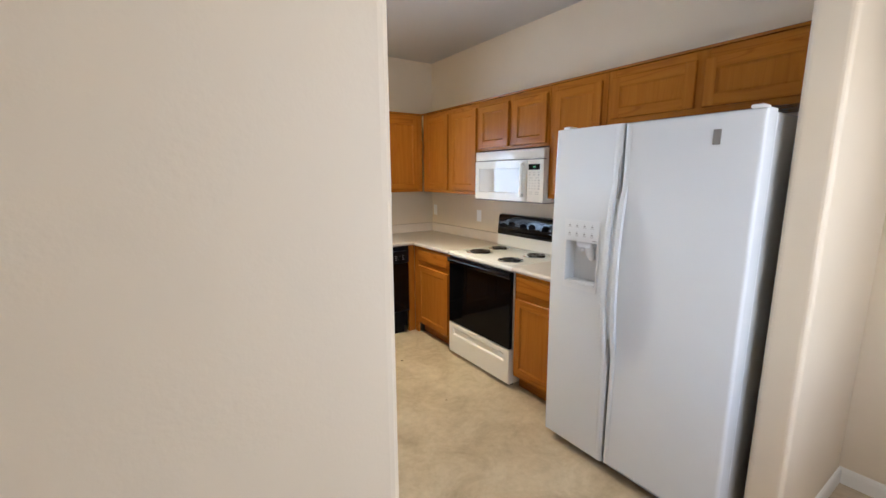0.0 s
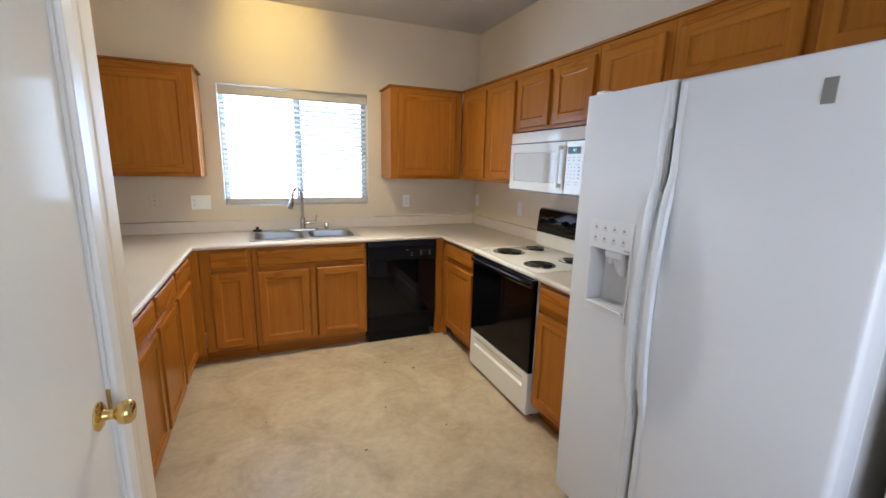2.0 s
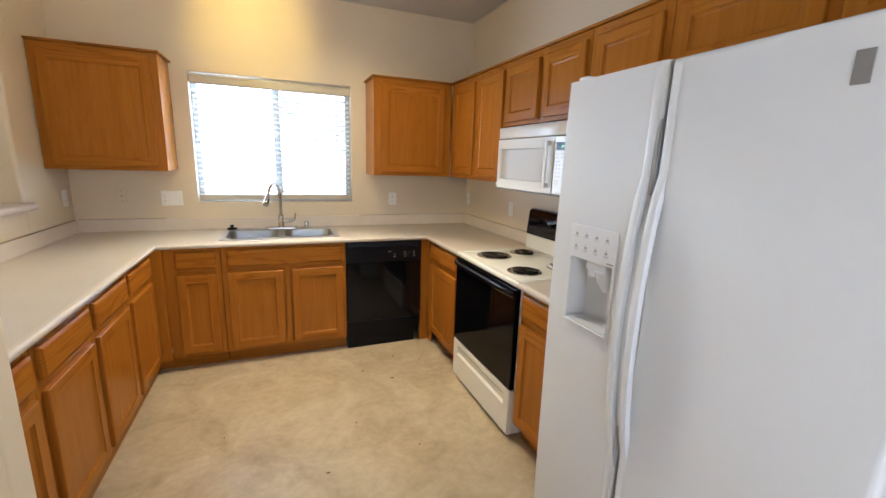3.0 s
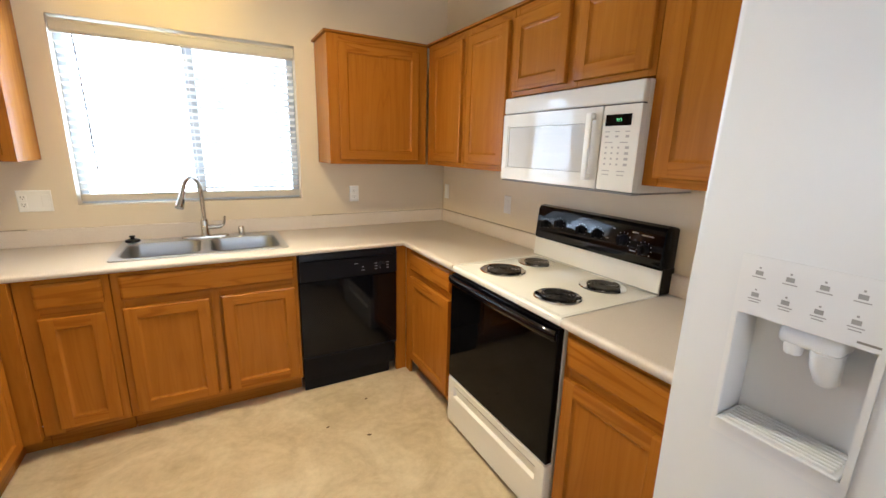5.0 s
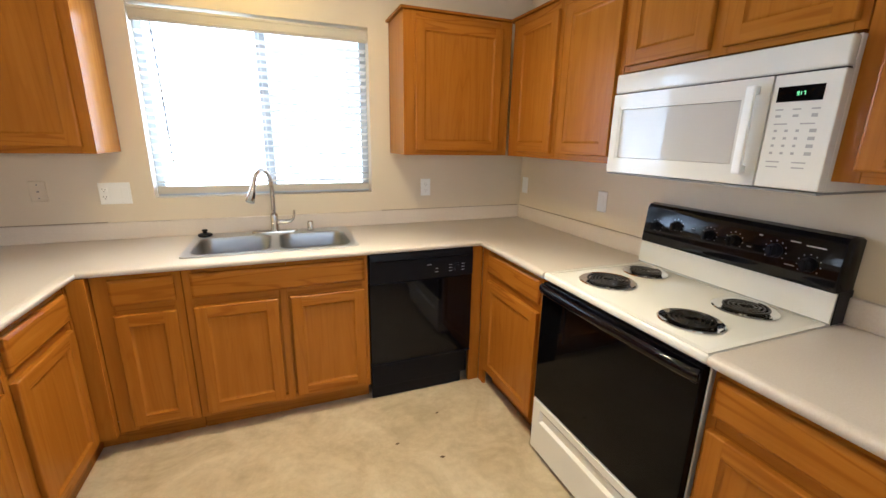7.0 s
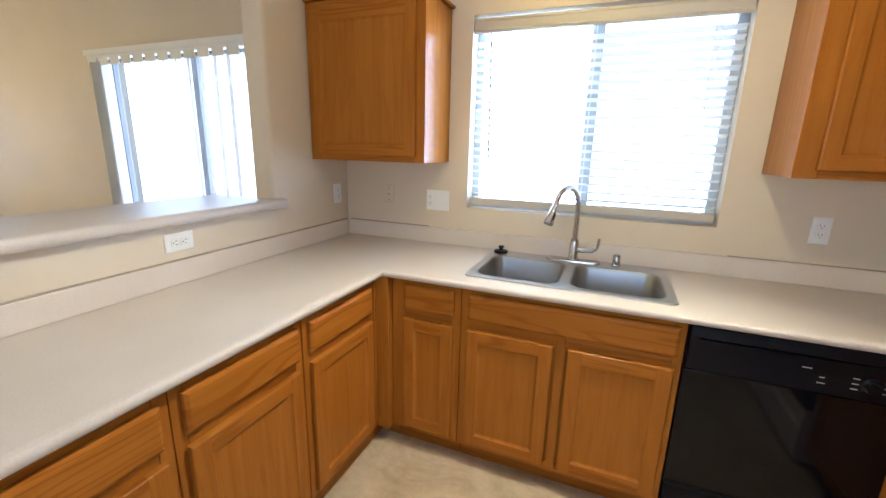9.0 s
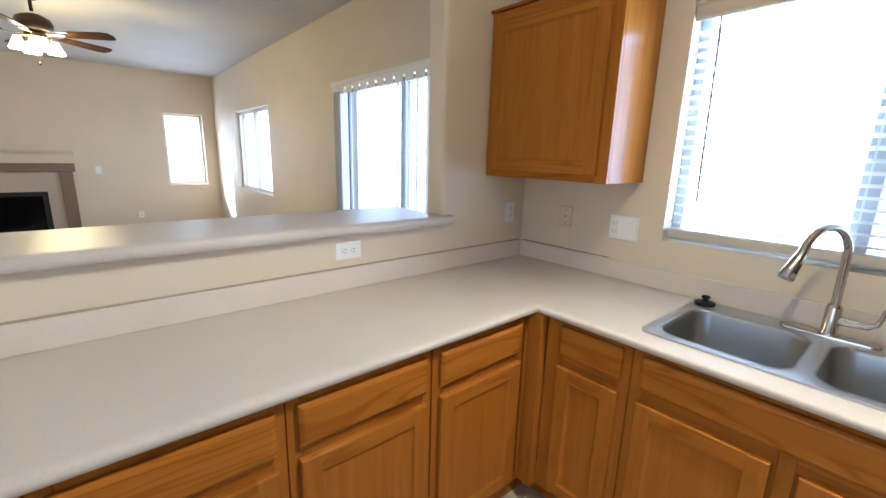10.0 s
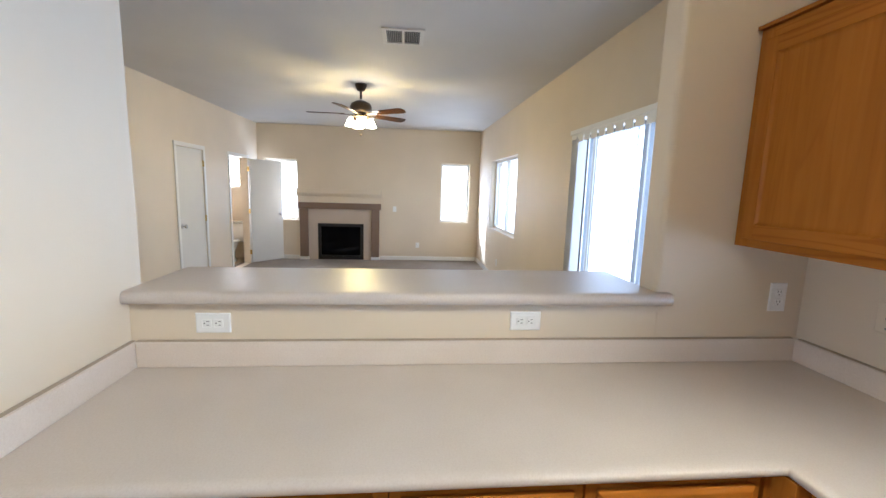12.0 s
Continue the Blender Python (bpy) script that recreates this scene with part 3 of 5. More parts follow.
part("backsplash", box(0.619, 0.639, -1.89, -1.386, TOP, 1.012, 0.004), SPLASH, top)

bar = thing("bar_top", -2.6, -0.9, 1.153, "beige laminate breakfast bar top with rounded edge", "bar top")
part("slab", box(-2.89, -2.470, PN + 0.001, 0.016, 1.153, 1.197), LAM, bar)
part("rolled_edge", sweep([(-2.470, PN + 0.001), (-2.470, 0.066)], [(0.022, 1.153), (-0.013, 1.154), (-0.0185, 1.160), (-0.020, 1.172), (-0.017, 1.188), (-0.009, 1.1955), (0.0, 1.197), (0.022, 1.1971)]), LAM, bar, "rounded front edge", smooth=True)
part("rear_edge", sweep([(-2.890, 0.016), (-2.890, PN + 0.001)], [(0.0, 1.153), (-0.013, 1.154), (-0.0185, 1.160), (-0.020, 1.172), (-0.017, 1.188), (-0.009, 1.1955), (0.0, 1.197)]), LAM, bar, "rounded rear edge", smooth=True)

# ---- window and door joinery ----


def window_unit(number, face, plane, u0, u1, v0, v1, mullion, label, screen=False, FRAME=TRIM):
    """An aluminium window set back in its opening: outer frame, mullion, two panes, painted sill."""
    win = thing("window_%d" % number, *FACES[face]((u0 + u1) / 2, v0, -0.12, plane), label, "window", kind="structure")
    a, c = -0.125, -0.085
    f = 0.042
    part("window_frame", fbox(face, plane, u0 + 0.001, u1 - 0.001, v1 - f, v1 - 0.001, a, c, 0.003), FRAME, win)
    part("window_frame", fbox(face, plane, u0 + 0.001, u1 - 0.001, v0 + 0.001, v0 + f, a, c, 0.003), FRAME, win)
    for p0, p1 in ((u0 + 0.001, u0 + f), (u1 - f, u1 - 0.001)):
        part("window_frame", fbox(face, plane, p0, p1, v0 + f, v1 - f, a, c, 0.003), FRAME, win)
    um = u0 + (u1 - u0) * mullion
    if mullion:
        part("mullion", fbox(face, plane, um - 0.028, um + 0.028, v0 + f, v1 - f, a - 0.01, c + 0.01, 0.003), FRAME, win)
    for p0, p1 in (((u0 + f, um - 0.028), (um + 0.028, u1 - f)) if mullion else ((u0 + f, u1 - f),)):
        pane = part("pane", fbox(face, plane, p0, p1, v0 + f, v1 - f, -0.108, -0.103), GLASS, win)
        pane.visible_shadow = False
    if screen:
        part("insect_screen", fbox(face, plane, um + 0.028, u1 - f, v0 + f, v1 - f, -0.1315, -0.1300), SCREEN, win, "fine grey insect screen")
    return win


window_unit(1, "n", 0.64, *KWIN, 0.5, "aluminium sliding window above the kitchen sink", True, ALUM)
window_unit(2, "n", 0.64, *LWIN, 0.5, "white framed living room window on the long wall")
window_unit(3, "w", -9.92, *WIN_L, 0, "narrow living room window beside the fireplace")
window_unit(4, "w", -9.92, *WIN_R, 0, "narrow living room window in the corner")
window_unit(5, "w", -9.92, *WIN_B, 0, "small bathroom window seen through the open door")
window_unit(7, "s", -3.96, *WIN_H, 0, "hall window that lights the entry")
window_unit(6, "n", 0.64, *SLIDER, 0.61, "grey aluminium sliding glass patio door", False, ALUM_D)


def casing(face, plane, u0, u1, v1, parent):
    for a, c in ((u0 - 0.058, u0), (u1, u1 + 0.058)):
        part("casing", fbox(face, plane, a, c, 0.0, v1, 0.0005, 0.016, 0.005), TRIM, parent)
    part("casing", fbox(face, plane, u0 - 0.058, u1 + 0.058, v1 + 0.0005, v1 + 0.058, 0.0005, 0.016, 0.005), TRIM, parent)


def knob(x, y, z, way, parent, material, name="door_handle"):
    """A round door knob with its rose, pointing along way (+1 or -1 on x, or +2 on y)."""
    turn = {1: pose(0, 0, 0, 0, 90, 0), -1: pose(0, 0, 0, 0, -90, 0), 2: pose(0, 0, 0, -90, 0, 0)}[way]
    prof = [(0.0, 0.0), (0.032, 0.0), (0.032, 0.004), (0.027, 0.008), (0.014, 0.011), (0.011, 0.016), (0.011, 0.030), (0.016, 0.035), (0.0245, 0.041), (0.0275, 0.051), (0.0265, 0.060), (0.020, 0.067), (0.008, 0.070), (0.0, 0.0702)]
    return part(name, lathe(prof, 28, (x, y, z), turn), material, parent, "round knob with rose", smooth=True)


pantry = thing("door_1", PX, -2.48, 0, "glossy white flush pantry door, closed, with brass knob", "door", kind="structure")
part("leaf", box(PX - 0.040, PX - 0.004, PDOOR[0] + 0.014, PDOOR[1] - 0.014, 0.012, PDOOR[3] - 0.014, 0.003), DOORP, pantry)
for a, c in ((PDOOR[0] + 0.0005, PDOOR[0] + 0.011), (PDOOR[1] - 0.011, PDOOR[1] - 0.0005)):
    part("jamb", box(PX - 0.112, PX + 0.001, a, c, 0.0, PDOOR[3] - 0.012, 0.001, 1), TRIM, pantry)
part("jamb", box(PX - 0.112, PX + 0.001, PDOOR[0] + 0.0005, PDOOR[1] - 0.0005, PDOOR[3] - 0.0115, PDOOR[3] - 0.001, 0.001, 1), TRIM, pantry)
casing("w", PX - 0.002, PDOOR[0], PDOOR[1], PDOOR[3], pantry)
knob(PX - 0.004, PDOOR[1] - 0.078, 0.945, 1, pantry, BRASS)
part("strike_plate", box(PX - 0.03, PX + 0.003, PDOOR[1] - 0.0125, PDOOR[1] - 0.0105, 0.915, 0.975, 0.0005, 1), BRASS, pantry, "brass strike plate")
for z in (0.22, 1.08, 1.83):
    h = lathe([(0, z - 0.047), (0.004, z - 0.045), (0.0075, z - 0.042), (0.0075, z - 0.016), (0.0055, z - 0.015), (0.0075, z - 0.014), (0.0075, z + 0.014), (0.0055, z + 0.015), (0.0075, z + 0.016), (0.0075, z + 0.042), (0.004, z + 0.045), (0, z + 0.048)], 12, (PX + 0.011, PDOOR[0] + 0.040, 0))
    box(PX - 0.0045, PX + 0.006, PDOOR[0] + 0.016, PDOOR[0] + 0.046, z - 0.042, z + 0.042, bm=h)
    part("hinge", h, BRASS, pantry, "brass butt hinge", smooth=True)

d1 = thing("door_2", -7.23, -3.96, 0, "closed white flush closet door with white casing", "door", kind="structure")
part("leaf", box(DOOR1[0] + 0.006, DOOR1[1] - 0.006, -4.0, -3.965, 0.012, DOOR1[3] - 0.004, 0.003), DOORP, d1)
casing("s", -3.96, DOOR1[0], DOOR1[1], DOOR1[3], d1)
knob(DOOR1[1] - 0.07, -3.965, 0.95, 2, d1, STEEL)
for z in (0.22, 1.02, 1.83):
    part("hinge", box(DOOR1[0] - 0.004, DOOR1[0] + 0.010, -3.966, -3.942, z - 0.045, z + 0.045, 0.004), BRASS, d1)

d2 = thing("door_3", DOOR2[0], -3.94, 0, "white flush bathroom door standing wide open", "door", kind="structure")
casing("s", -3.96, DOOR2[0], DOOR2[1], DOOR2[3], d2)
leaf_len = 0.70
lb = box(0, leaf_len, -0.0175, 0.0175, 0.012, 2.02, 0.003)
m_leaf = Matrix.Translation((DOOR2[0] + 0.0, -3.925, 0)) @ Matrix.Rotation(radians(141), 4, "Z")
bmesh.ops.transform(lb, matrix=m_leaf, verts=lb.verts)
leaf = part("leaf", lb, DOORP, d2)
for side in (1, -1):
    k = lathe([(0, 0), (0.03, 0), (0.03, 0.005), (0.012, 0.01), (0.011, 0.03), (0.024, 0.04), (0.027, 0.05), (0.02, 0.065), (0, 0.068)], 20)
    bmesh.ops.transform(k, matrix=m_leaf @ Matrix.Translation((leaf_len - 0.07, 0.0175 * side, 0.95)) @ Matrix.Rotation(radians(-90 * side), 4, "X"), verts=k.verts)
    part("door_handle", k, STEEL, leaf, "satin nickel knob", smooth=True)
for z in (0.22, 1.02, 1.83):
    part("hinge", box(DOOR2[0] - 0.006, DOOR2[0] + 0.010, -3.958, -3.922, z - 0.045, z + 0.045, 0.003), BRASS, d2)

# toilet in the bathroom
wc = thing("toilet", -9.60, -4.41, 0, "white ceramic toilet with lid down", "toilet")
part("pedestal", lathe([(0.13, 0.0), (0.135, 0.02), (0.10, 0.10), (0.11, 0.22), (0.17, 0.36), (0.19, 0.39)], 20, (-9.47, -4.41, 0)), WHITE_EN, wc, smooth=True)
part("seat", lathe([(0.0, 0.392), (0.19, 0.392), (0.2, 0.40), (0.2, 0.42), (0.18, 0.435), (0.0, 0.438)], 20, (-9.47, -4.41, 0)), WHITE_EN, wc, smooth=True)
part("tank", box(-9.90, -9.70, -4.63, -4.19, 0.36, 0.74, 0.03, 3), WHITE_EN, wc, smooth=True)
part("tank_lid", box(-9.91, -9.69, -4.64, -4.18, 0.742, 0.775, 0.01), WHITE_EN, wc)

# ---- kitchen window blind ----
blind = thing("window_blind", -1.10, 0.62, 1.15, "white horizontal slat blind lowered over the kitchen window", "blind")
part("valance", loft("n", 0.64, [(-1.692, -0.497, 2.030, 2.100, -0.010), (-1.692, -0.497, 2.030, 2.100, 0.004), (-1.690, -0.499, 2.034, 2.096, 0.010), (-1.690, -0.499, 2.044, 2.086, 0.013), (-1.690, -0.499, 2.048, 2.082, 0.010)]), VALANCE, blind)
part("headrail", box(-1.692, -0.498, 0.655, 0.705, 2.045, 2.088, 0.003), BLINDM, blind)
slat_b = bmesh.new()
sec = [(-0.024, -0.0016), (-0.008, 0.0013), (0.008, 0.0013), (0.024, -0.0016), (0.024, -0.0040), (0.008, -0.0012), (-0.008, -0.0012), (-0.024, -0.0040)]
tl = radians(-14)
ends = [[slat_b.verts.new((x, y * math.cos(tl) - z * math.sin(tl), y * math.sin(tl) + z * math.cos(tl))) for y, z in sec] for x in (-0.592, 0.592)]
for k in range(8):
    slat_b.faces.new([ends[0][k], ends[0][(k + 1) % 8], ends[1][(k + 1) % 8], ends[1][k]])
slat_b.faces.new(ends[0]), slat_b.faces.new(ends[1][::-1])
bmesh.ops.recalc_face_normals(slat_b, faces=slat_b.faces)
slat_me = bpy.data.meshes.new("slat")
slat_b.to_mesh(slat_me)
slat_b.free()
slat_me.materials.append(BLINDM)
z = 1.222
while z < 2.03:
    s = new("slat", slat_me)
    s.parent = blind
    s.location = Vector((-1.095, 0.682, z)) - blind.location
    z += 0.0405
part("bottom_rail", box(-1.688, -0.502, 0.657, 0.707, 1.156, 1.196, 0.006), VALANCE, blind)
for x in (-1.60, -1.10, -0.60):
    for y in (0.656, 0.708):
        part("ladder_cord", tube([(x, y, 1.19), (x, y, 2.05)], 0.0011, 5), BLINDM, blind)
part("tilt_wand", tube([(-1.605, 0.648, 2.03), (-1.60, 0.646, 1.9), (-1.588, 0.646, 1.32)], 0.0045, 8), GREY_PL, blind, "thin hanging tilt wand")
part("lift_cord", tube([(-0.62, 0.648, 2.03), (-0.618, 0.646, 1.62)], 0.0018, 6), BLINDM, blind)

# ---- vertical blind on the patio door ----
vb = thing("vertical_blind", -4.06, 0.60, 0.02, "white vertical blind drawn partly open at the patio door", "blind")
part("headrail", box(-4.83, -3.17, 0.585, 0.637, 2.06, 2.105, 0.004), BLINDM, vb)
part("valance", box(-4.84, -3.16, 0.572, 0.582, 2.085, 2.125, 0.003), BLINDM, vb)
vane_b = box(-0.0445, 0.0445, -0.0008, 0.0008, 0.0, 1.99)
vane_me = bpy.data.meshes.new("vane")
bmesh.ops.recalc_face_normals(vane_b, faces=vane_b.faces)
vane_b.to_mesh(vane_me)
vane_b.free()
vane_me.materials.append(VANE)
rng = random.Random(4)
places = [-4.77 + 0.016 * i for i in range(9)] + [-4.50 + 0.125 * i for i in range(10)]
for i, x in enumerate(places):
    v = new("vane", vane_me)
    v.parent = vb
    v.location = Vector((x, 0.61, 0.045)) - vb.location
    v.rotation_euler = (0, 0, radians((100 if i < 9 else 152) + rng.uniform(-4, 4)))

for i in range(12):
    part("vane_carrier", box(-4.80 + 0.132 * i, -4.69 + 0.132 * i, 0.574, 0.579, 2.010, 2.072, 0.003, 1), BLINDM, vb)

# ---- outlets and switches ----


def wall_plate(face, plane, u, v, w, h, gangs, label, category="outlet", level=False, material=WHITE_PL):
    """A cover plate with its devices: o outlet, s switch, b blank."""
    pl = thing("wall_outlet" if category == "outlet" else "wall_switch", *FACES[face](u, v - h / 2, 0.003, plane), label, category, "wall plates")
    part("cover_plate", loft(face, plane, [(u - w / 2, u + w / 2, v - h / 2, v + h / 2, 0.0005), (u - w / 2, u + w / 2, v - h / 2, v + h / 2, 0.003), (u - w / 2 + 0.004, u + w / 2 - 0.004, v - h / 2 + 0.004, v + h / 2 - 0.004, 0.006)]), material, pl)
    n = len(gangs)
    for i, g in enumerate(gangs):
        gu = u + (i - (n - 1) / 2) * 0.046
        for k in (-1, 1):
            du, dv = (k * 0.0195, 0) if level else (0, k * 0.0195)
            if g == "o":
                cu, cv = gu + du, v + dv
                dev = part("receptacle", fbox(face, plane, cu - 0.0155, cu + 0.0155, cv - 0.0145, cv + 0.0145, 0.0062, 0.0085, 0.003), WHITE_PL, pl)
                for s0, t0, s1, t1 in ((-0.0075, -0.001, -0.0055, 0.008), (0.0055, -0.001, 0.0075, 0.007), (-0.002, -0.010, 0.002, -0.006)):
                    if level:
                        s0, t0, s1, t1 = t0, -s1, t1, -s0
                    part("slot", fbox(face, plane, cu + s0, cu + s1, cv + t0, cv + t1, 0.0086, 0.0089), BLACK_PL, dev)
        if g == "s":
            part("rocker", fbox(face, plane, gu - 0.0165, gu + 0.0165, v - 0.033, v + 0.033, 0.0062, 0.010, 0.002), WHITE_PL, pl)
        if g == "t":
            part("toggle", fbox(face, plane, gu - 0.005, gu + 0.005, v - 0.004, v + 0.012, 0.0062, 0.017, 0.002), WHITE_PL, pl)
        if g == "j":
            part("jack", fbox(face, plane, gu - 0.005, gu + 0.005, v - 0.004, v + 0.004, 0.0062, 0.0075, 0.001), GREY_PL, pl)
            for dv in (-0.034, 0.034):
                part("screw", fbox(face, plane, gu - 0.003, gu + 0.003, v + dv - 0.003, v + dv + 0.003, 0.0058, 0.0072, 0.001), GREY_PL, pl)
    return pl


wall_plate("n", 0.64, -0.118, 1.160, 0.070, 0.115, "o", "white duplex wall outlet above the corner worktop")
wall_plate("n", 0.64, -1.876, 1.168, 0.142, 0.115, "obs", "white three-gang plate with outlet and rocker switch", "switch")
wall_plate("n", 0.64, -2.196, 1.186, 0.070, 0.105, "j", "beige painted telephone jack plate under the corner cabinet", material=WALL)
wall_plate("e", 0.64, 0.572, 1.165, 0.070, 0.115, "s", "white switch plate near the worktop corner", "switch")
wall_plate("e", 0.64, -0.230, 1.155, 0.070, 0.115, "s", "white switch plate beside the stove", "switch")
wall_plate("e", 0.64, -1.498, 1.155, 0.068, 0.110, "o", "white duplex wall outlet above the small worktop")
wall_plate("w", BX1, -1.610, 1.077, 0.117, 0.072, "o", "white level-mounted duplex outlet under the bar top", level=True)
wall_plate("w", BX1, -0.489, 1.083, 0.117, 0.072, "o", "white level-mounted duplex outlet under the bar top", level=True)
wall_plate("w", BX1, 0.530, 1.180, 0.072, 0.115, "o", "white duplex outlet on the wall end")
wall_plate("w", -9.92, -1.16, 1.10, 0.075, 0.115, "t", "white toggle switch beside the fireplace", "switch")
wall_plate("w", -9.92, -0.66, 0.33, 0.075, 0.115, "o", "white duplex outlet low on the far wall")
wall_plate("w", -9.92, -3.55, 0.33, 0.075, 0.115, "o", "white duplex outlet low on the far wall")
wall_plate("n", 0.64, -7.9, 0.33, 0.075, 0.115, "o", "white duplex outlet low under the window")

# ---- sink and faucet ----
sink = thing("kitchen_sink", -1.096, 0.34, 0.90, "stainless steel double-bowl drop-in sink", "sink")
RX0, RX1, RY0, RY1 = -1.515, -0.677, 0.082, 0.598
BOWLS = [(-1.478, -1.118, 0.118, 0.478), (-1.074, -0.714, 0.118, 0.478)]
def round_rect(x0, x1, y0, y1, r, n=5):
    pts = []
    for cx, cy, a0 in ((x1 - r, y1 - r, 0), (x0 + r, y1 - r, 90), (x0 + r, y0 + r, 180), (x1 - r, y0 + r, 270)):
        for i in range(n + 1):
            a = radians(a0 + 90 * i / n)
            pts.append((cx + r * math.cos(a), cy + r * math.sin(a)))
    return pts


def sheet_with_holes(outer, holes, z0, z1):
    """A flat plate from an outline and its cut-outs, with its thickness."""
    b = bmesh.new()
    edges = []
    for pts in [outer, *holes]:
        vs = [b.verts.new((x, y, z0)) for x, y in pts]
        edges += [b.edges.new((vs[k], vs[(k + 1) % len(vs)])) for k in range(len(vs))]
    got = bmesh.ops.triangle_fill(b, edges=edges, use_beauty=True, use_dissolve=False)
    faces = [g for g in got["geom"] if isinstance(g, bmesh.types.BMFace)]
    up = bmesh.ops.extrude_face_region(b, geom=faces, use_keep_orig=True)
    bmesh.ops.translate(b, vec=(0, 0, z1 - z0), verts=[g for g in up["geom"] if isinstance(g, bmesh.types.BMVert)])
    return b


BOWL_R = 0.06
rim = sheet_with_holes(round_rect(RX0, RX1, RY0, RY1, 0.03), [round_rect(*bx, BOWL_R, 6) for bx in BOWLS], TOP + 0.0006, TOP + 0.007)
part("rim", rim, STEEL, sink)


def bowl(x0, x1, y0, y1, top, deep, r, wall=0.004):
    b = bmesh.new()
    rings = []
    stages = [(-0.004, top + 0.0022, r), (0.0015, top + 0.0012, r), (0.004, top - 0.004, r), (0.006, top - 0.012, r), (0.012, top - deep + 0.04, r), (0.02, top - deep + 0.018, r), (0.045, top - deep, r), (0.10, top - deep - 0.004, r * 0.6)]
    for inset, z, rr in stages:
        rings.append([b.verts.new((x, y, z)) for x, y in round_rect(x0 + inset, x1 - inset, y0 + inset, y1 - inset, rr, 6)])
    k = len(rings[0])
    for a, c in zip(rings, rings[1:]):
        for j in range(k):
            b.faces.new([a[j], a[(j + 1) % k], c[(j + 1) % k], c[j]])
    b.faces.new(rings[-1])
    # outer skin
    low = [b.verts.new((v.co.x * 1.0, v.co.y, v.co.z - wall)) for v in rings[-1]]
    b.faces.new(low[::-1])
    for j in range(k):
        b.faces.new([rings[-1][j], rings[-1][(j + 1) % k], low[(j + 1) % k], low[j]])
    return b


for bx in BOWLS:
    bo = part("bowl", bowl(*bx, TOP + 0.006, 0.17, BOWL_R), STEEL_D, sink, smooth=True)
    cx, cy = (bx[0] + bx[1]) / 2, (bx[2] + bx[3]) / 2
    part("drain", lathe([(0.0, 0.748), (0.02, 0.7485), (0.022, 0.752), (0.042, 0.756), (0.044, 0.7535), (0.044, 0.746)], 20, (cx, cy, 0)), CHROME, bo, "round strainer drain", smooth=True)

DECK = TOP + 0.007
fa = thing("faucet", -1.096, 0.54, DECK, "brushed nickel gooseneck pull-down kitchen faucet", "faucet")
plate = box(-1.225, -0.967, 0.512, 0.570, DECK, DECK + 0.010, 0.0)
bevel_edges(plate, [e for e in plate.edges if abs(e.verts[0].co.z - e.verts[1].co.z) > 1e-4], 0.027, 6)
bevel_edges(plate, [e for e in plate.edges if e.verts[0].co.z > DECK + 0.009 and e.verts[1].co.z > DECK + 0.009], 0.003, 2)
part("deck_plate", plate, CHROME, fa, smooth=True)
part("body", lathe([(0.027, DECK + 0.010), (0.027, DECK + 0.016), (0.0225, DECK + 0.022), (0.0215, DECK + 0.10), (0.019, DECK + 0.108), (0.0155, DECK + 0.114), (0.0, DECK + 0.115)], 24, (-1.096, 0.541, 0)), CHROME, fa, smooth=True)
sp = [(-1.096, 0.541, DECK + 0.108), (-1.096, 0.541, 1.17)]
wx, wy = -0.455, -0.89
for i in range(1, 12):
    a = math.pi * i / 12 * 1.02
    d = 0.096 * (1 - math.cos(a))
    sp.append((-1.096 + wx * d, 0.541 + wy * d, 1.20 + 0.098 * math.sin(a)))
part("spout", tube(sp, 0.0125, 14), CHROME, fa, "arched gooseneck spout", smooth=True)
e1 = Vector(sp[-1])
d1v = (Vector(sp[-1]) - Vector(sp[-2])).normalized()
d1v = (d1v + Vector((wx, wy, 0)) * 0.25).normalized()
part("spray_head", tube([e1 - d1v * 0.004, e1 + d1v * 0.012, e1 + d1v * 0.014, e1 + d1v * 0.05, e1 + d1v * 0.088, e1 + d1v * 0.094], [0.0135, 0.0145, 0.0155, 0.0185, 0.0235, 0.0215], 18), CHROME, fa, "tapered pull-down spray head", smooth=True)
part("spray_button", tube([e1 + d1v * 0.04 + Vector((0.012, -0.012, 0.0)), e1 + d1v * 0.07 + Vector((0.015, -0.015, 0.0))], 0.006, 8), BLACK_PL, fa, smooth=True)
part("handle", tube([(-1.085, 0.541, DECK + 0.062), (-1.045, 0.538, DECK + 0.062), (-1.012, 0.535, DECK + 0.064), (-0.992, 0.533, DECK + 0.075), (-0.985, 0.532, DECK + 0.100), (-0.983, 0.531, DECK + 0.128)], [0.015, 0.014, 0.012, 0.008, 0.0065, 0.0055], 14), CHROME, fa, "curved single lever", smooth=True)
gap = thing("air_gap", -0.895, 0.545, DECK, "nickel air gap cap on the sink deck", "air gap")
part("cap", lathe([(0.022, DECK), (0.022, DECK + 0.004), (0.018, DECK + 0.007), (0.018, DECK + 0.048), (0.015, DECK + 0.055), (0.0, DECK + 0.056)], 20, (-0.895, 0.545, 0)), CHROME, gap, smooth=True)
plug = thing("sink_stopper", -1.466, 0.548, DECK, "black rubber sink stopper on the sink corner", "stopper")
part("flange", lathe([(0.036, DECK), (0.038, DECK + 0.006), (0.034, DECK + 0.012), (0.018, DECK + 0.016), (0.0, DECK + 0.0165)], 22, (-1.466, 0.548, 0)), BLACK_PL, plug, smooth=True)
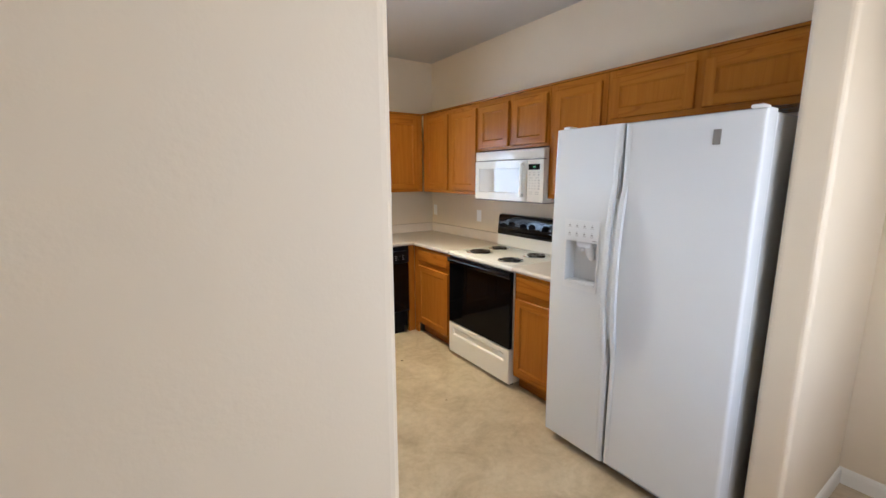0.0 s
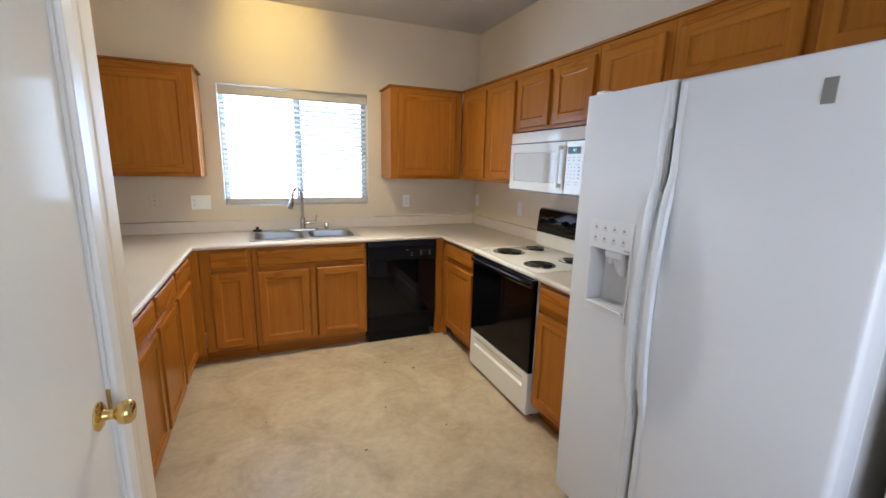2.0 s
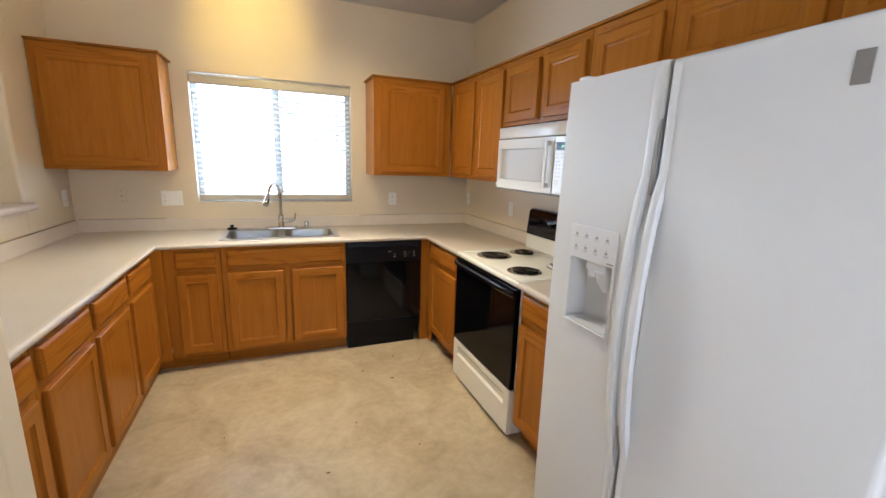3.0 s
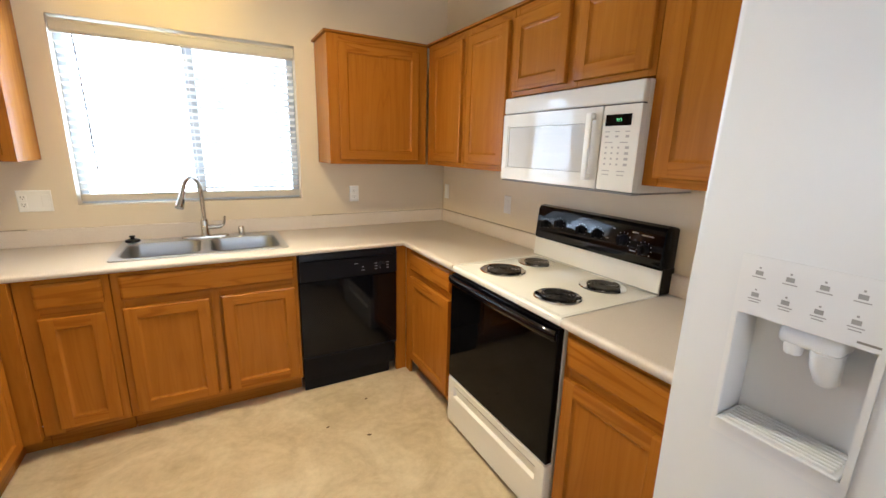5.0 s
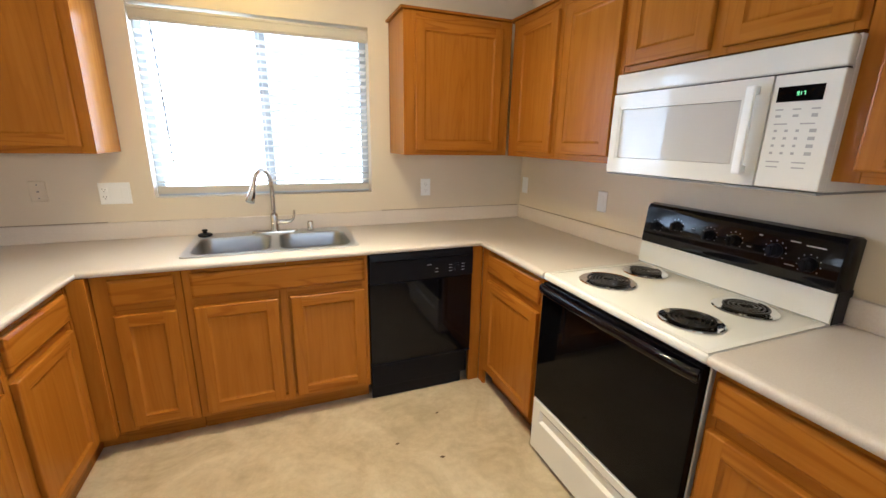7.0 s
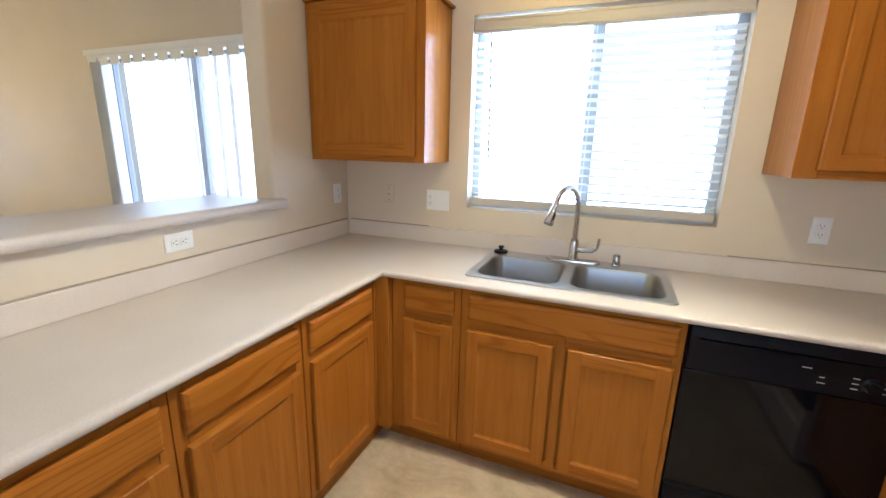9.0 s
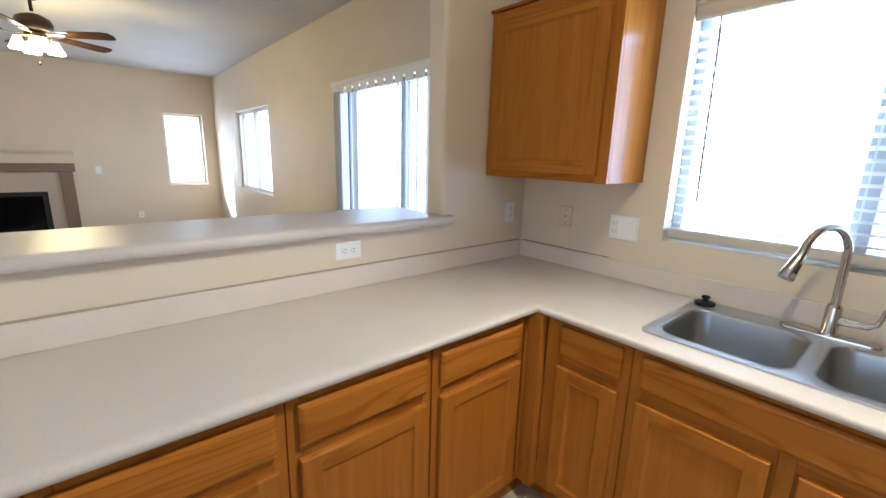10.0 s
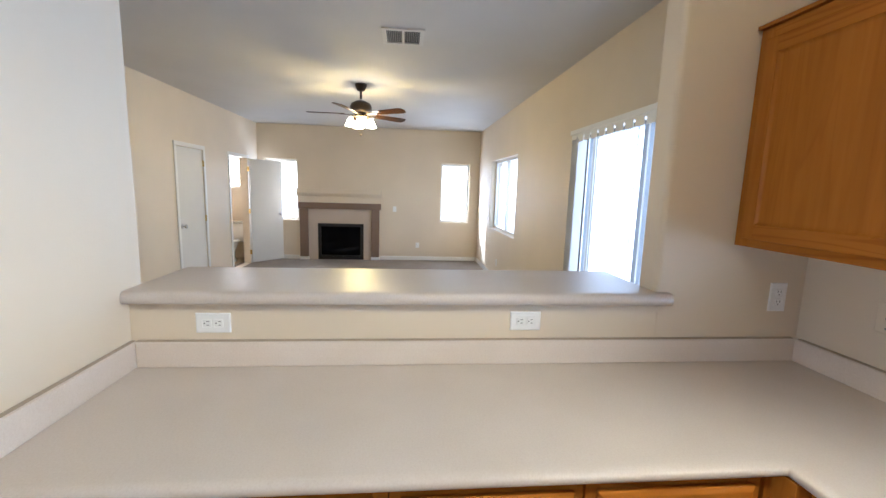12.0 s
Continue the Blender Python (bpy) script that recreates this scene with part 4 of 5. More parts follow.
part("grip", lathe([(0.011, DECK + 0.016), (0.010, DECK + 0.024), (0.016, DECK + 0.030), (0.014, DECK + 0.036), (0.0, DECK + 0.037)], 16, (-1.466, 0.548, 0)), BLACK_PL, plug, smooth=True)

# ---- refrigerator ----
FX, FD = -0.185, -0.098
fridge = thing("refrigerator", 0.2, -2.38, 0, "white textured side-by-side refrigerator with door dispenser", "refrigerator")
part("cabinet_body", box(FD + 0.004, 0.60, -2.838, -1.902, 0.03, 1.775, 0.006), FRIDGE_W, fridge)
part("base_grille", box(FD - 0.03, 0.55, -2.82, -1.94, 0.012, 0.075, 0.004), BLACK_PL, fridge, "dark toe grille")
for y in (-2.79, -1.97):
    part("foot", lathe([(0.018, 0.0), (0.02, 0.006), (0.012, 0.012), (0.012, 0.034)], 12, (FD + 0.03, y, 0)), BLACK_PL, fridge)


def fridge_door(y0, y1, hole=None):
    b = pierced("x", FX, FD, y0, y1, 0.055, 1.785, [hole] if hole else [])
    bevel_edges(b, [e for e in b.edges if all(abs(v.co.x - FX) < 1e-5 and min(abs(v.co.y - y0), abs(v.co.y - y1)) < 1e-5 for v in e.verts)], 0.018, 5)
    return b


freezer = part("freezer_door", fridge_door(-2.291, -1.900, (-2.192, -1.996, 0.982, 1.214)), FRIDGE_W, fridge, "narrow freezer door with dispenser", smooth=True)
cooler = part("fridge_door", fridge_door(-2.838, -2.298), FRIDGE_W, fridge, "wide plain door", smooth=True)
for y0, y1, par in ((-2.286, -1.91, freezer), (-2.83, -2.302, cooler)):
    part("door_gasket", box(FD + 0.0005, FD + 0.0035, y0, y1, 0.06, 1.77), GREY_PL, par)


def bow_handle(y, way, par):
    """A full-height moulded pull: flush at both ends, standing out over a hollow at the middle."""
    b = bmesh.new()
    rings = []
    steps = [(0.10, 0, 0), (0.58, 0.0, 0)]
    for i in range(13):
        f = i / 12
        out = 0.040 * math.sin(math.pi * f) ** 0.6
        steps.append((0.66 + 0.84 * f, max(out, 0.001), 1 if out > 0.022 else 0))
    steps += [(1.58, 0.0, 0), (1.77, 0, 0)]
    for z, out, lift in steps:
        inner = FX - 0.001 - (out - 0.016 if lift > 0.5 else 0) * (lift > 0.5)
        outer = FX - 0.005 - out
        rings.append([b.verts.new(p) for p in ((inner, y - 0.011 * way, z), (inner, y + 0.013 * way, z), (outer + 0.003, y + 0.013 * way, z), (outer, y + 0.006 * way, z), (outer, y - 0.006 * way, z), (outer + 0.003, y - 0.011 * way, z))])
    for a, c in zip(rings, rings[1:]):
        for j in range(6):
            b.faces.new([a[j], a[(j + 1) % 6], c[(j + 1) % 6], c[j]])
    b.faces.new(rings[0]), b.faces.new(rings[-1])
    return part("handle", b, FRIDGE_W, par, "long bowed white handle", smooth=True)


# Grey wedges; the shade of the handle's finger hollows is put into their colour.
GRIP_SHADE = grained("grip_shade_grey", (0.42, 0.42, 0.42), 0.4, 60, 0.0)
for z0, z1 in ((1.44, 1.64), (0.60, 0.74)):
    w = bmesh.new()
    q = [w.verts.new(p) for p in ((FX - 0.0012, -2.2895, z0), (FX - 0.0012, -2.2895, z1), (FX - 0.0012, -2.274 + 0.012, (z0 + z1) / 2 + (0.07 if z0 < 1 else -0.09)), (FX + 0.02, -2.2895, z0), (FX + 0.02, -2.2895, z1), (FX + 0.02, -2.274 + 0.010, (z0 + z1) / 2))]
    for f in ((0, 1, 2), (3, 5, 4), (0, 3, 4, 1), (1, 4, 5, 2), (2, 5, 3, 0)):
        w.faces.new([q[k] for k in f])
    part("grip_shade", w, GRIP_SHADE, freezer, "grey wedge coloured as the shade of the finger hollow")
bow_handle(-2.268, 1, freezer)
bow_handle(-2.320, -1, cooler)
# dispenser
DISP = grained("cool_white_plastic", (0.69, 0.70, 0.715), 0.3, 60, 0.02)
part("dispenser_frame", pierced("x", FX - 0.003, FX - 0.0005, -2.200, -1.989, 0.955, 1.322, [(-2.190, -1.998, 0.984, 1.212)]), DISP, freezer, "raised white dispenser surround")
hollow = loft("e", FX, [(-2.1918, -1.9962, 0.9822, 1.2138, -0.080), (-2.1918, -1.9962, 0.9822, 1.2138, -0.001), (-2.1895, -1.9985, 0.986, 1.2105, -0.001), (-2.1895, -1.9985, 0.986, 1.2105, -0.078)])
part("dispenser_recess", hollow, DISP, freezer)
part("catch_tray", box(FX - 0.012, FX + 0.070, -2.188, -2.000, 0.9865, 0.992, 0.003), DISP, freezer)
for i in range(7):
    part("drip_slat", box(FX - 0.006 + i * 0.0115, FX - 0.001 + i * 0.0115, -2.180, -2.010, 0.992, 0.999, 0.002), DISP, freezer)
part("spout_housing", box(FX + 0.006, FX + 0.068, -2.150, -2.060, 1.176, 1.2095, 0.012, 3), DISP, freezer, smooth=True)
part("ice_chute", tube([(FX + 0.024, -2.128, 1.185), (FX + 0.032, -2.128, 1.152), (FX + 0.050, -2.128, 1.122)], [0.024, 0.022, 0.018], 14), DISP, freezer, smooth=True)
part("water_spout", tube([(FX + 0.022, -2.083, 1.182), (FX + 0.024, -2.083, 1.160)], [0.016, 0.013], 14), DISP, freezer, smooth=True)
KEYG = grained("pale_grey_print", (0.30, 0.30, 0.30), 0.5, 40, 0.0)
for r, z in ((0, 1.287), (1, 1.246)):
    for i in range(4):
        y = -2.020 - i * 0.046
        key = box(FX - 0.0038, FX - 0.003, y - 0.006, y + 0.006, z + 0.001, z + 0.009, 0.0004, 1)
        box(FX - 0.0038, FX - 0.003, y - 0.0015, y + 0.0015, z + 0.013, z + 0.016, bm=key)
        box(FX - 0.0038, FX - 0.003, y - 0.011, y + 0.010, z - 0.004, z - 0.0025, bm=key)
        if r:
            box(FX - 0.0038, FX - 0.003, y - 0.008, y + 0.008, z - 0.009, z - 0.0075, bm=key)
        part("key_mark", key, KEYG, freezer)
part("key_mark", box(FX - 0.0038, FX - 0.003, -2.192, -2.164, 1.220, 1.2235), GREY_PL, freezer)
part("badge", box(FX - 0.003, FX - 0.0005, -2.699, -2.671, 1.665, 1.722, 0.001, 1), GREY_PL, cooler, "small grey metal badge")
for y in (-2.80, -1.955):
    part("hinge_cap", box(FX + 0.012, FX + 0.075, y - 0.022, y + 0.022, 1.7855, 1.800, 0.007, 3), WHITE_PL, fridge, smooth=True)

# ---- stove ----
stove = thing("stove", 0.3, -1.0, 0, "white electric coil stove with black oven door", "stove")
SY0, SY1 = -1.383, -0.616
part("body", box(0.035, 0.622, SY0 + 0.002, SY1 - 0.002, 0.03, 0.886, 0.003), WHITE_EN, stove)
for y in (SY0 + 0.05, SY1 - 0.05):
    for x in (0.075, 0.56):
        part("foot", lathe([(0.02, 0.0), (0.02, 0.008), (0.010, 0.012), (0.010, 0.031)], 12, (x, y, 0)), BLACK_PL, stove)
cook = box(0.004, 0.575, SY0, SY1, 0.887, 0.918, 0.009, 3)
part("cooktop", cook, WHITE_EN, stove, "white enamel cooktop", smooth=True)
part("cooktop_lip", pierced("z", 0.917, 0.9215, 0.012, 0.57, SY0 + 0.006, SY1 - 0.006, [(0.03, 0.56, SY0 + 0.024, SY1 - 0.024)]), WHITE_EN, stove)
odoor = part("oven_door", box(0.002, 0.034, SY0 + 0.004, SY1 - 0.004, 0.305, 0.878, 0.004), BLACK_GLASS, stove, "black glass oven door")
hb = tube([(-0.004, SY1 - 0.008, 0.852), (-0.012, SY1 - 0.03, 0.852), (-0.018, SY1 - 0.10, 0.852), (-0.022, (SY0 + SY1) / 2, 0.852), (-0.018, SY0 + 0.10, 0.852), (-0.012, SY0 + 0.03, 0.852), (-0.004, SY0 + 0.008, 0.852)], 0.014, 12)
bmesh.ops.scale(hb, vec=(1, 1, 1.5), verts=hb.verts, space=Matrix.Translation((0, 0, -0.852)))
part("oven_handle", hb, BLACK_GL, odoor, "black bar handle across the door", smooth=True)
for y in (SY1 - 0.02, SY0 + 0.02):
    part("handle_post", box(-0.015, 0.003, y - 0.012, y + 0.012, 0.83, 0.862, 0.004), BLACK_PL, odoor)
drw = loft("e", 0.034, [(SY0 + 0.004, SY1 - 0.004, 0.032, 0.298, 0.0), (SY0 + 0.004, SY1 - 0.004, 0.032, 0.298, 0.024), (SY0 + 0.008, SY1 - 0.008, 0.036, 0.294, 0.032), (SY0 + 0.06, SY1 - 0.06, 0.195, 0.262, 0.032), (SY0 + 0.07, SY1 - 0.07, 0.205, 0.240, 0.018)])
part("storage_drawer", drw, WHITE_EN, stove, "white storage drawer with moulded grip")
# backguard
bg = bmesh.new()
prof = [(0.575, 0.915), (0.548, 0.930), (0.553, 1.028), (0.632, 1.028), (0.632, 0.915)]
a = [bg.verts.new((x, SY0, z)) for x, z in prof]
c = [bg.verts.new((x, SY1, z)) for x, z in prof]
for i in range(5):
    bg.faces.new([a[i], a[(i + 1) % 5], c[(i + 1) % 5], c[i]])
bg.faces.new(a), bg.faces.new(c)
part("backguard", bg, WHITE_EN, stove, "white lower backguard")
for y0, y1 in ((SY0 - 0.004, SY0 - 0.0005), (SY1 + 0.0005, SY1 + 0.004)):
    part("end_cap", box(0.556, 0.634, y0, y1, 0.923, 1.034, 0.001, 1), BLACK_PL, stove, "black end panel of the backguard")
cp = bmesh.new()
prof = [(0.546, 1.030), (0.542, 1.045), (0.556, 1.190), (0.566, 1.205), (0.590, 1.212), (0.632, 1.205), (0.632, 1.030)]
n = len(prof)
rings = []
for y, sh in ((SY0 - 0.001, 0.012), (SY0 + 0.008, 0.0), (SY1 - 0.008, 0.0), (SY1 + 0.001, 0.012)):
    rings.append([cp.verts.new((x + (sh if x < 0.6 else 0), y, z - (sh * 0.6 if z > 1.1 else 0))) for x, z in prof])
for a, c in zip(rings, rings[1:]):
    for i in range(n):
        cp.faces.new([a[i], a[(i + 1) % n], c[(i + 1) % n], c[i]])
cp.faces.new(rings[0]), cp.faces.new(rings[-1])
panel = part("control_panel", cp, BLACK_GL, stove, "glossy black control panel", smooth=True)
MARK = grained("grey_print", (0.45, 0.45, 0.45), 0.5, 40, 0.0)
for y, z, r in ((-0.690, 1.112, 0.021), (-0.793, 1.130, 0.021), (-0.943, 1.125, 0.021), (-1.042, 1.125, 0.023), (-1.186, 1.122, 0.026), (-1.293, 1.100, 0.025)):
    turn = pose(0, 0, 0, 0, -84, 0)
    at = (0.549, y, z)
    k = part("knob", lathe([(0, 0), (r, 0.0), (r, 0.004), (r * 0.86, 0.008), (r * 0.80, 0.020), (r * 0.74, 0.024), (0, 0.0245)], 22, at, turn), BLACK_PL, panel, "round black control knob", smooth=True)
    part("grip", box(0.512, 0.530, y - 0.005, y + 0.005, z - r * 0.78, z + r * 0.78, 0.002), BLACK_PL, k)
    for j in range(9):
        ang = radians(-130 + j * 32)
        yy, zz = y - (r + 0.009) * math.sin(ang), z + (r + 0.009) * math.cos(ang)
        part("dial_tick", box(0.5408 + (zz - 1.045) * 0.0966, 0.5424 + (zz - 1.045) * 0.0966, yy - 0.0016, yy + 0.0016, zz - 0.0016, zz + 0.0016), MARK, panel)
for y, z, w in ((-1.13, 1.165, 0.012), (-1.24, 1.165, 0.03), (-1.30, 1.160, 0.055), (-1.24, 1.085, 0.03), (-0.87, 1.135, 0.016), (-1.10, 1.115, 0.016)):
    part("print_bar", box(0.5408 + (z - 1.045) * 0.0966, 0.5424 + (z - 1.045) * 0.0966, y - w / 2, y + w / 2, z - 0.0018, z + 0.0018), MARK, panel)


def burner(x, y, r, turns):
    bowl_p = part("drip_pan", lathe([(r + 0.017, 0.9185), (r + 0.019, 0.9235), (r + 0.014, 0.9265), (r + 0.006, 0.9240), (r * 0.92, 0.9195), (r * 0.3, 0.9188), (0, 0.9187)], 36, (x, y, 0)), CHROME_B, stove, "chrome drip pan", smooth=True)
    pts = []
    n = 20 * turns
    for i in range(n + 1):
        a = 2 * math.pi * i / 20
        rr = 0.016 + (r - 0.008 - 0.016) * i / n
        pts.append((x + rr * math.cos(a), y + rr * math.sin(a), 0.930))
    part("burner_coil", tube(pts, 0.0042, 6), COIL, bowl_p, "dark spiral heating coil", smooth=True)
    for k in range(3):
        a = radians(90 + 120 * k)
        arm = box(0.012, r - 0.004, -0.0012, 0.0012, 0.9195, 0.9262)
        bmesh.ops.transform(arm, matrix=Matrix.Translation((x, y, 0)) @ Matrix.Rotation(a, 4, "Z"), verts=arm.verts)
        part("coil_support", arm, COIL, bowl_p)


CHROME_B = grained("bright_chrome", (0.82, 0.82, 0.81), 0.10, 60, 0.02, 1.0)
burner(0.185, -0.805, 0.094, 5)
burner(0.432, -0.765, 0.074, 4)
burner(0.160, -1.205, 0.080, 4)
burner(0.437, -1.195, 0.082, 4)

# ---- microwave over the stove ----
mw = thing("microwave", 0.45, -1.03, 1.352, "white over-the-range microwave with keypad", "microwave")
MY0, MY1, MX = -1.408, -0.642, 0.262
part("casing", box(MX + 0.032, 0.632, MY0 + 0.001, MY1 - 0.001, 1.356, 1.745, 0.004), MW_WHITE, mw)
vent = part("vent_cover", box(MX, MX + 0.031, MY0, MY1, 1.668, 1.742, 0.008, 3), MW_WHITE, mw, "smooth upper vent cover", smooth=True)
for i in range(22):
    y = MY1 - 0.05 - i * 0.031
    part("vent_slot", box(MX + 0.05, MX + 0.30, y - 0.004, y + 0.004, 1.7448, 1.7465), GREY_PL, vent)
mdoor = part("oven_door", pierced("x", MX, MX + 0.031, -1.244, MY1, 1.360, 1.664, [(-1.165, -0.690, 1.418, 1.606)]), MW_WHITE, mw, "white door with tinted window")
MWGLASS = grained("pale_screened_glass", (0.52, 0.50, 0.47), 0.03, 60, 0.0, 0.0, 0.35)
part("door_window", box(MX + 0.001, MX + 0.028, -1.164, -0.691, 1.419, 1.605, 0.002), MWGLASS, mdoor, "reflective pale screened window")
part("window_bead", pierced("x", MX - 0.0022, MX - 0.0004, -1.180, -0.672, 1.402, 1.624, [(-1.172, -0.680, 1.410, 1.616)]), MW_WHITE, mdoor)
mh = box(MX - 0.030, MX - 0.020, -1.219, -1.190, 1.392, 1.642, 0.006, 3)
for z in (1.405, 1.629):
    box(MX - 0.022, MX - 0.0005, -1.215, -1.194, z - 0.012, z + 0.012, 0.004, bm=mh)
part("door_handle", mh, WHITE_PL, mdoor, "upright off-white bar handle", smooth=True)
ctl = part("control_panel", box(MX, MX + 0.031, MY0, -1.248, 1.360, 1.664, 0.003), MW_WHITE, mw)
disp = part("display", box(MX - 0.0015, MX - 0.0002, -1.372, -1.262, 1.592, 1.632, 0.0005, 1), BLACK_GLASS, ctl, "dark clock display")
SEG = {"9": "abcdfg", "1": "bc", "7": "abc"}


def digit(ch, y, z, h):
    """A seven-segment figure; y grows to the reader's left."""
    w, t = h * 0.52, h * 0.11
    spots = {"a": (0, w, h - t, h), "g": (0, w, h / 2 - t / 2, h / 2 + t / 2), "d": (0, w, 0, t), "b": (w - t, w, h / 2, h), "c": (w - t, w, 0, h / 2), "f": (0, t, h / 2, h), "e": (0, t, 0, h / 2)}
    b = bmesh.new()
    for s in SEG[ch]:
        a0, a1, b0, b1 = spots[s]
        box(MX - 0.0022, MX - 0.0016, y - a1, y - a0, z + b0, z + b1, bm=b)
    return b


for ch, y in (("9", -1.311), ("1", -1.3165), ("7", -1.3255)):
    part("digit", digit(ch, y, 1.6075, 0.0095), DIGIT, disp, "green lit clock figure")
KEY = grained("grey_key_print", (0.36, 0.35, 0.34), 0.5, 40, 0.0)
for row, z in enumerate((1.572, 1.555, 1.534, 1.516, 1.496, 1.476, 1.456, 1.432, 1.418)):
    cols = (-1.275, -1.318, -1.362) if row < 2 else ((-1.285, -1.350) if row in (2, 7, 8) else (-1.276, -1.303, -1.330, -1.366))
    for y in cols:
        w = {0: 0.020, 1: 0.014, 2: 0.034, 7: 0.034, 8: 0.030}.get(row, 0.008 if y > -1.35 else 0.016)
        h = 0.0035 if row in (0, 2, 7, 8) else (0.009 if y < -1.35 else 0.0065)
        part("key_mark", box(MX - 0.0008, MX - 0.0002, y - w / 2, y + w / 2, z - h / 2, z + h / 2), KEY, ctl)
part("bottom_plate", box(MX + 0.004, 0.63, MY0 + 0.003, MY1 - 0.003, 1.350, 1.3555), GREY_PL, mw, "grey underside plate")
part("seam", box(MX + 0.006, MX + 0.028, MY0 + 0.004, MY1 - 0.004, 1.6642, 1.6678), BLACK_PL, mw)

# ---- dishwasher ----
dw = thing("dishwasher", -0.35, 0.3, 0, "black built-in dishwasher with dial control", "dishwasher")
DX0, DX1 = -0.643, -0.034
part("tub", box(DX0 + 0.004, DX1 - 0.004, 0.062, 0.60, 0.06, 0.880), BLACK_PL, dw)
dd = part("door", box(DX0, DX1, 0.026, 0.061, 0.232, 0.712, 0.004), BLACK_GL, dw, "glossy black door")
part("door_edge", box(DX0, DX1, 0.018, 0.060, 0.224, 0.2315, 0.002, 1), BLACK_PL, dd)
fascia = loft("n", 0.061, [(DX0, DX1, 0.716, 0.882, 0.0), (DX0, DX1, 0.716, 0.882, 0.030), (DX0 + 0.004, DX1 - 0.004, 0.720, 0.878, 0.040), (DX0 + 0.004, DX1 - 0.004, 0.720, 0.845, 0.046), (DX0 + 0.03, DX1 - 0.03, 0.836, 0.842, 0.046), (DX0 + 0.034, DX1 - 0.034, 0.8375, 0.8405, 0.030)])
fas = part("control_fascia", fascia, BLACK_PL, dw, "black control strip with recessed latch")
part("dial", lathe([(0.026, 0), (0.026, 0.005), (0.019, 0.008), (0.018, 0.022), (0.0, 0.0225)], 22, (-0.140, 0.015, 0.772), pose(0, 0, 0, 90, 0, 0)), BLACK_PL, fas, "round black dial", smooth=True)
for x, z, w in ((-0.178, 0.790, 0.018), (-0.178, 0.772, 0.018), (-0.178, 0.754, 0.018), (-0.100, 0.790, 0.018), (-0.100, 0.772, 0.018), (-0.100, 0.754, 0.018), (-0.262, 0.775, 0.014), (-0.262, 0.755, 0.022), (-0.305, 0.800, 0.026)):
    part("print_bar", box(x - w / 2, x + w / 2, 0.0142, 0.0149, z - 0.0016, z + 0.0016), MARK, fas)
part("access_panel", box(DX0 + 0.004, DX1 - 0.022, 0.040, 0.061, 0.075, 0.220, 0.003), BLACK_PL, dw, "matt black lower panel")
part("toe_panel", box(DX0 + 0.004, DX1 - 0.045, 0.050, 0.068, 0.0, 0.110, 0.003), BLACK_PL, dw)

# ---- ceiling spot lights over the kitchen ----
track = thing("track_light", -1.0, -0.20, HIGH, "white ceiling track light with adjustable spot heads", "ceiling light")
part("track_bar", box(-1.42, -0.62, -0.225, -0.175, HIGH - 0.022, HIGH - 0.0005, 0.004), WHITE_EN, track)
# Second bar, out of view, added to carry the two extra heads.
part("track_bar", box(-1.045, -0.995, -0.90, -0.226, HIGH - 0.022, HIGH - 0.0005, 0.004), WHITE_EN, track)
# The last two heads are unseen, added to brighten bar end and sink cabinets.
HEADS = [((-1.29, -0.20), (-1.24, 0.64, 2.50), SPOT_W * 0.14, (1.0, 0.68, 0.14), 76), ((-0.75, -0.20), (-1.0, -0.85, 1.3), SPOT_W, (1.0, 0.83, 0.50), 105), ((-1.02, -0.62), (-2.35, 0.10, 1.80), SPOT_W * 0.10, (1.0, 0.74, 0.32), 95), ((-1.02, -0.85), (-0.55, 0.10, 1.15), SPOT_W * 0.30, (1.0, 0.78, 0.36), 105)]
for (hx, hy), aim, watts, tint, cone in HEADS:
    at = Vector((hx, hy, HIGH - 0.085))
    m = look(at, aim)
    part("stem", tube([(hx, hy, HIGH - 0.02), (hx, hy, HIGH - 0.075)], 0.008, 10), WHITE_EN, track)
    h = lathe([(0.0, 0.075), (0.030, 0.073), (0.040, 0.060), (0.044, 0.030), (0.047, -0.075), (0.044, -0.075), (0.041, -0.062)], 22)
    bmesh.ops.transform(h, matrix=m, verts=h.verts)
    head = part("spot_head", h, WHITE_EN, track, "white cylindrical spot head", smooth=True)
    g = lathe([(0.040, -0.060), (0.030, -0.064), (0.0, -0.066)], 20)
    bmesh.ops.transform(g, matrix=m, verts=g.verts)
    part("bulb", g, BULB, head, "lit reflector bulb", smooth=True)
    lamp("spot_lamp", "SPOT", m @ Matrix.Translation((0, 0, -0.085)), watts, tint, 0.03, cone)

# ---- living room: ceiling fan, vent, fireplace ----
fx, fy = -6.25, -1.49
fan = thing("ceiling_fan", fx, fy, HIGH, "dark bronze ceiling fan with lit glass shades", "ceiling fan")
part("canopy", lathe([(0.0, HIGH - 0.001), (0.072, HIGH - 0.001), (0.070, HIGH - 0.02), (0.045, HIGH - 0.075), (0.02, HIGH - 0.085)], 24, (fx, fy, 0)), BRONZE, fan, smooth=True)
part("downrod", tube([(fx, fy, HIGH - 0.08), (fx, fy, HIGH - 0.17)], 0.013, 12), BRONZE, fan)
part("motor", lathe([(0.03, 2.58), (0.06, 2.575), (0.115, 2.545), (0.130, 2.51), (0.130, 2.475), (0.110, 2.45), (0.06, 2.44), (0.0, 2.44)], 28, (fx, fy, 0)), BRONZE, fan, smooth=True)
BLADE = oak("walnut_blade", (2, 20, 20), 0.14)
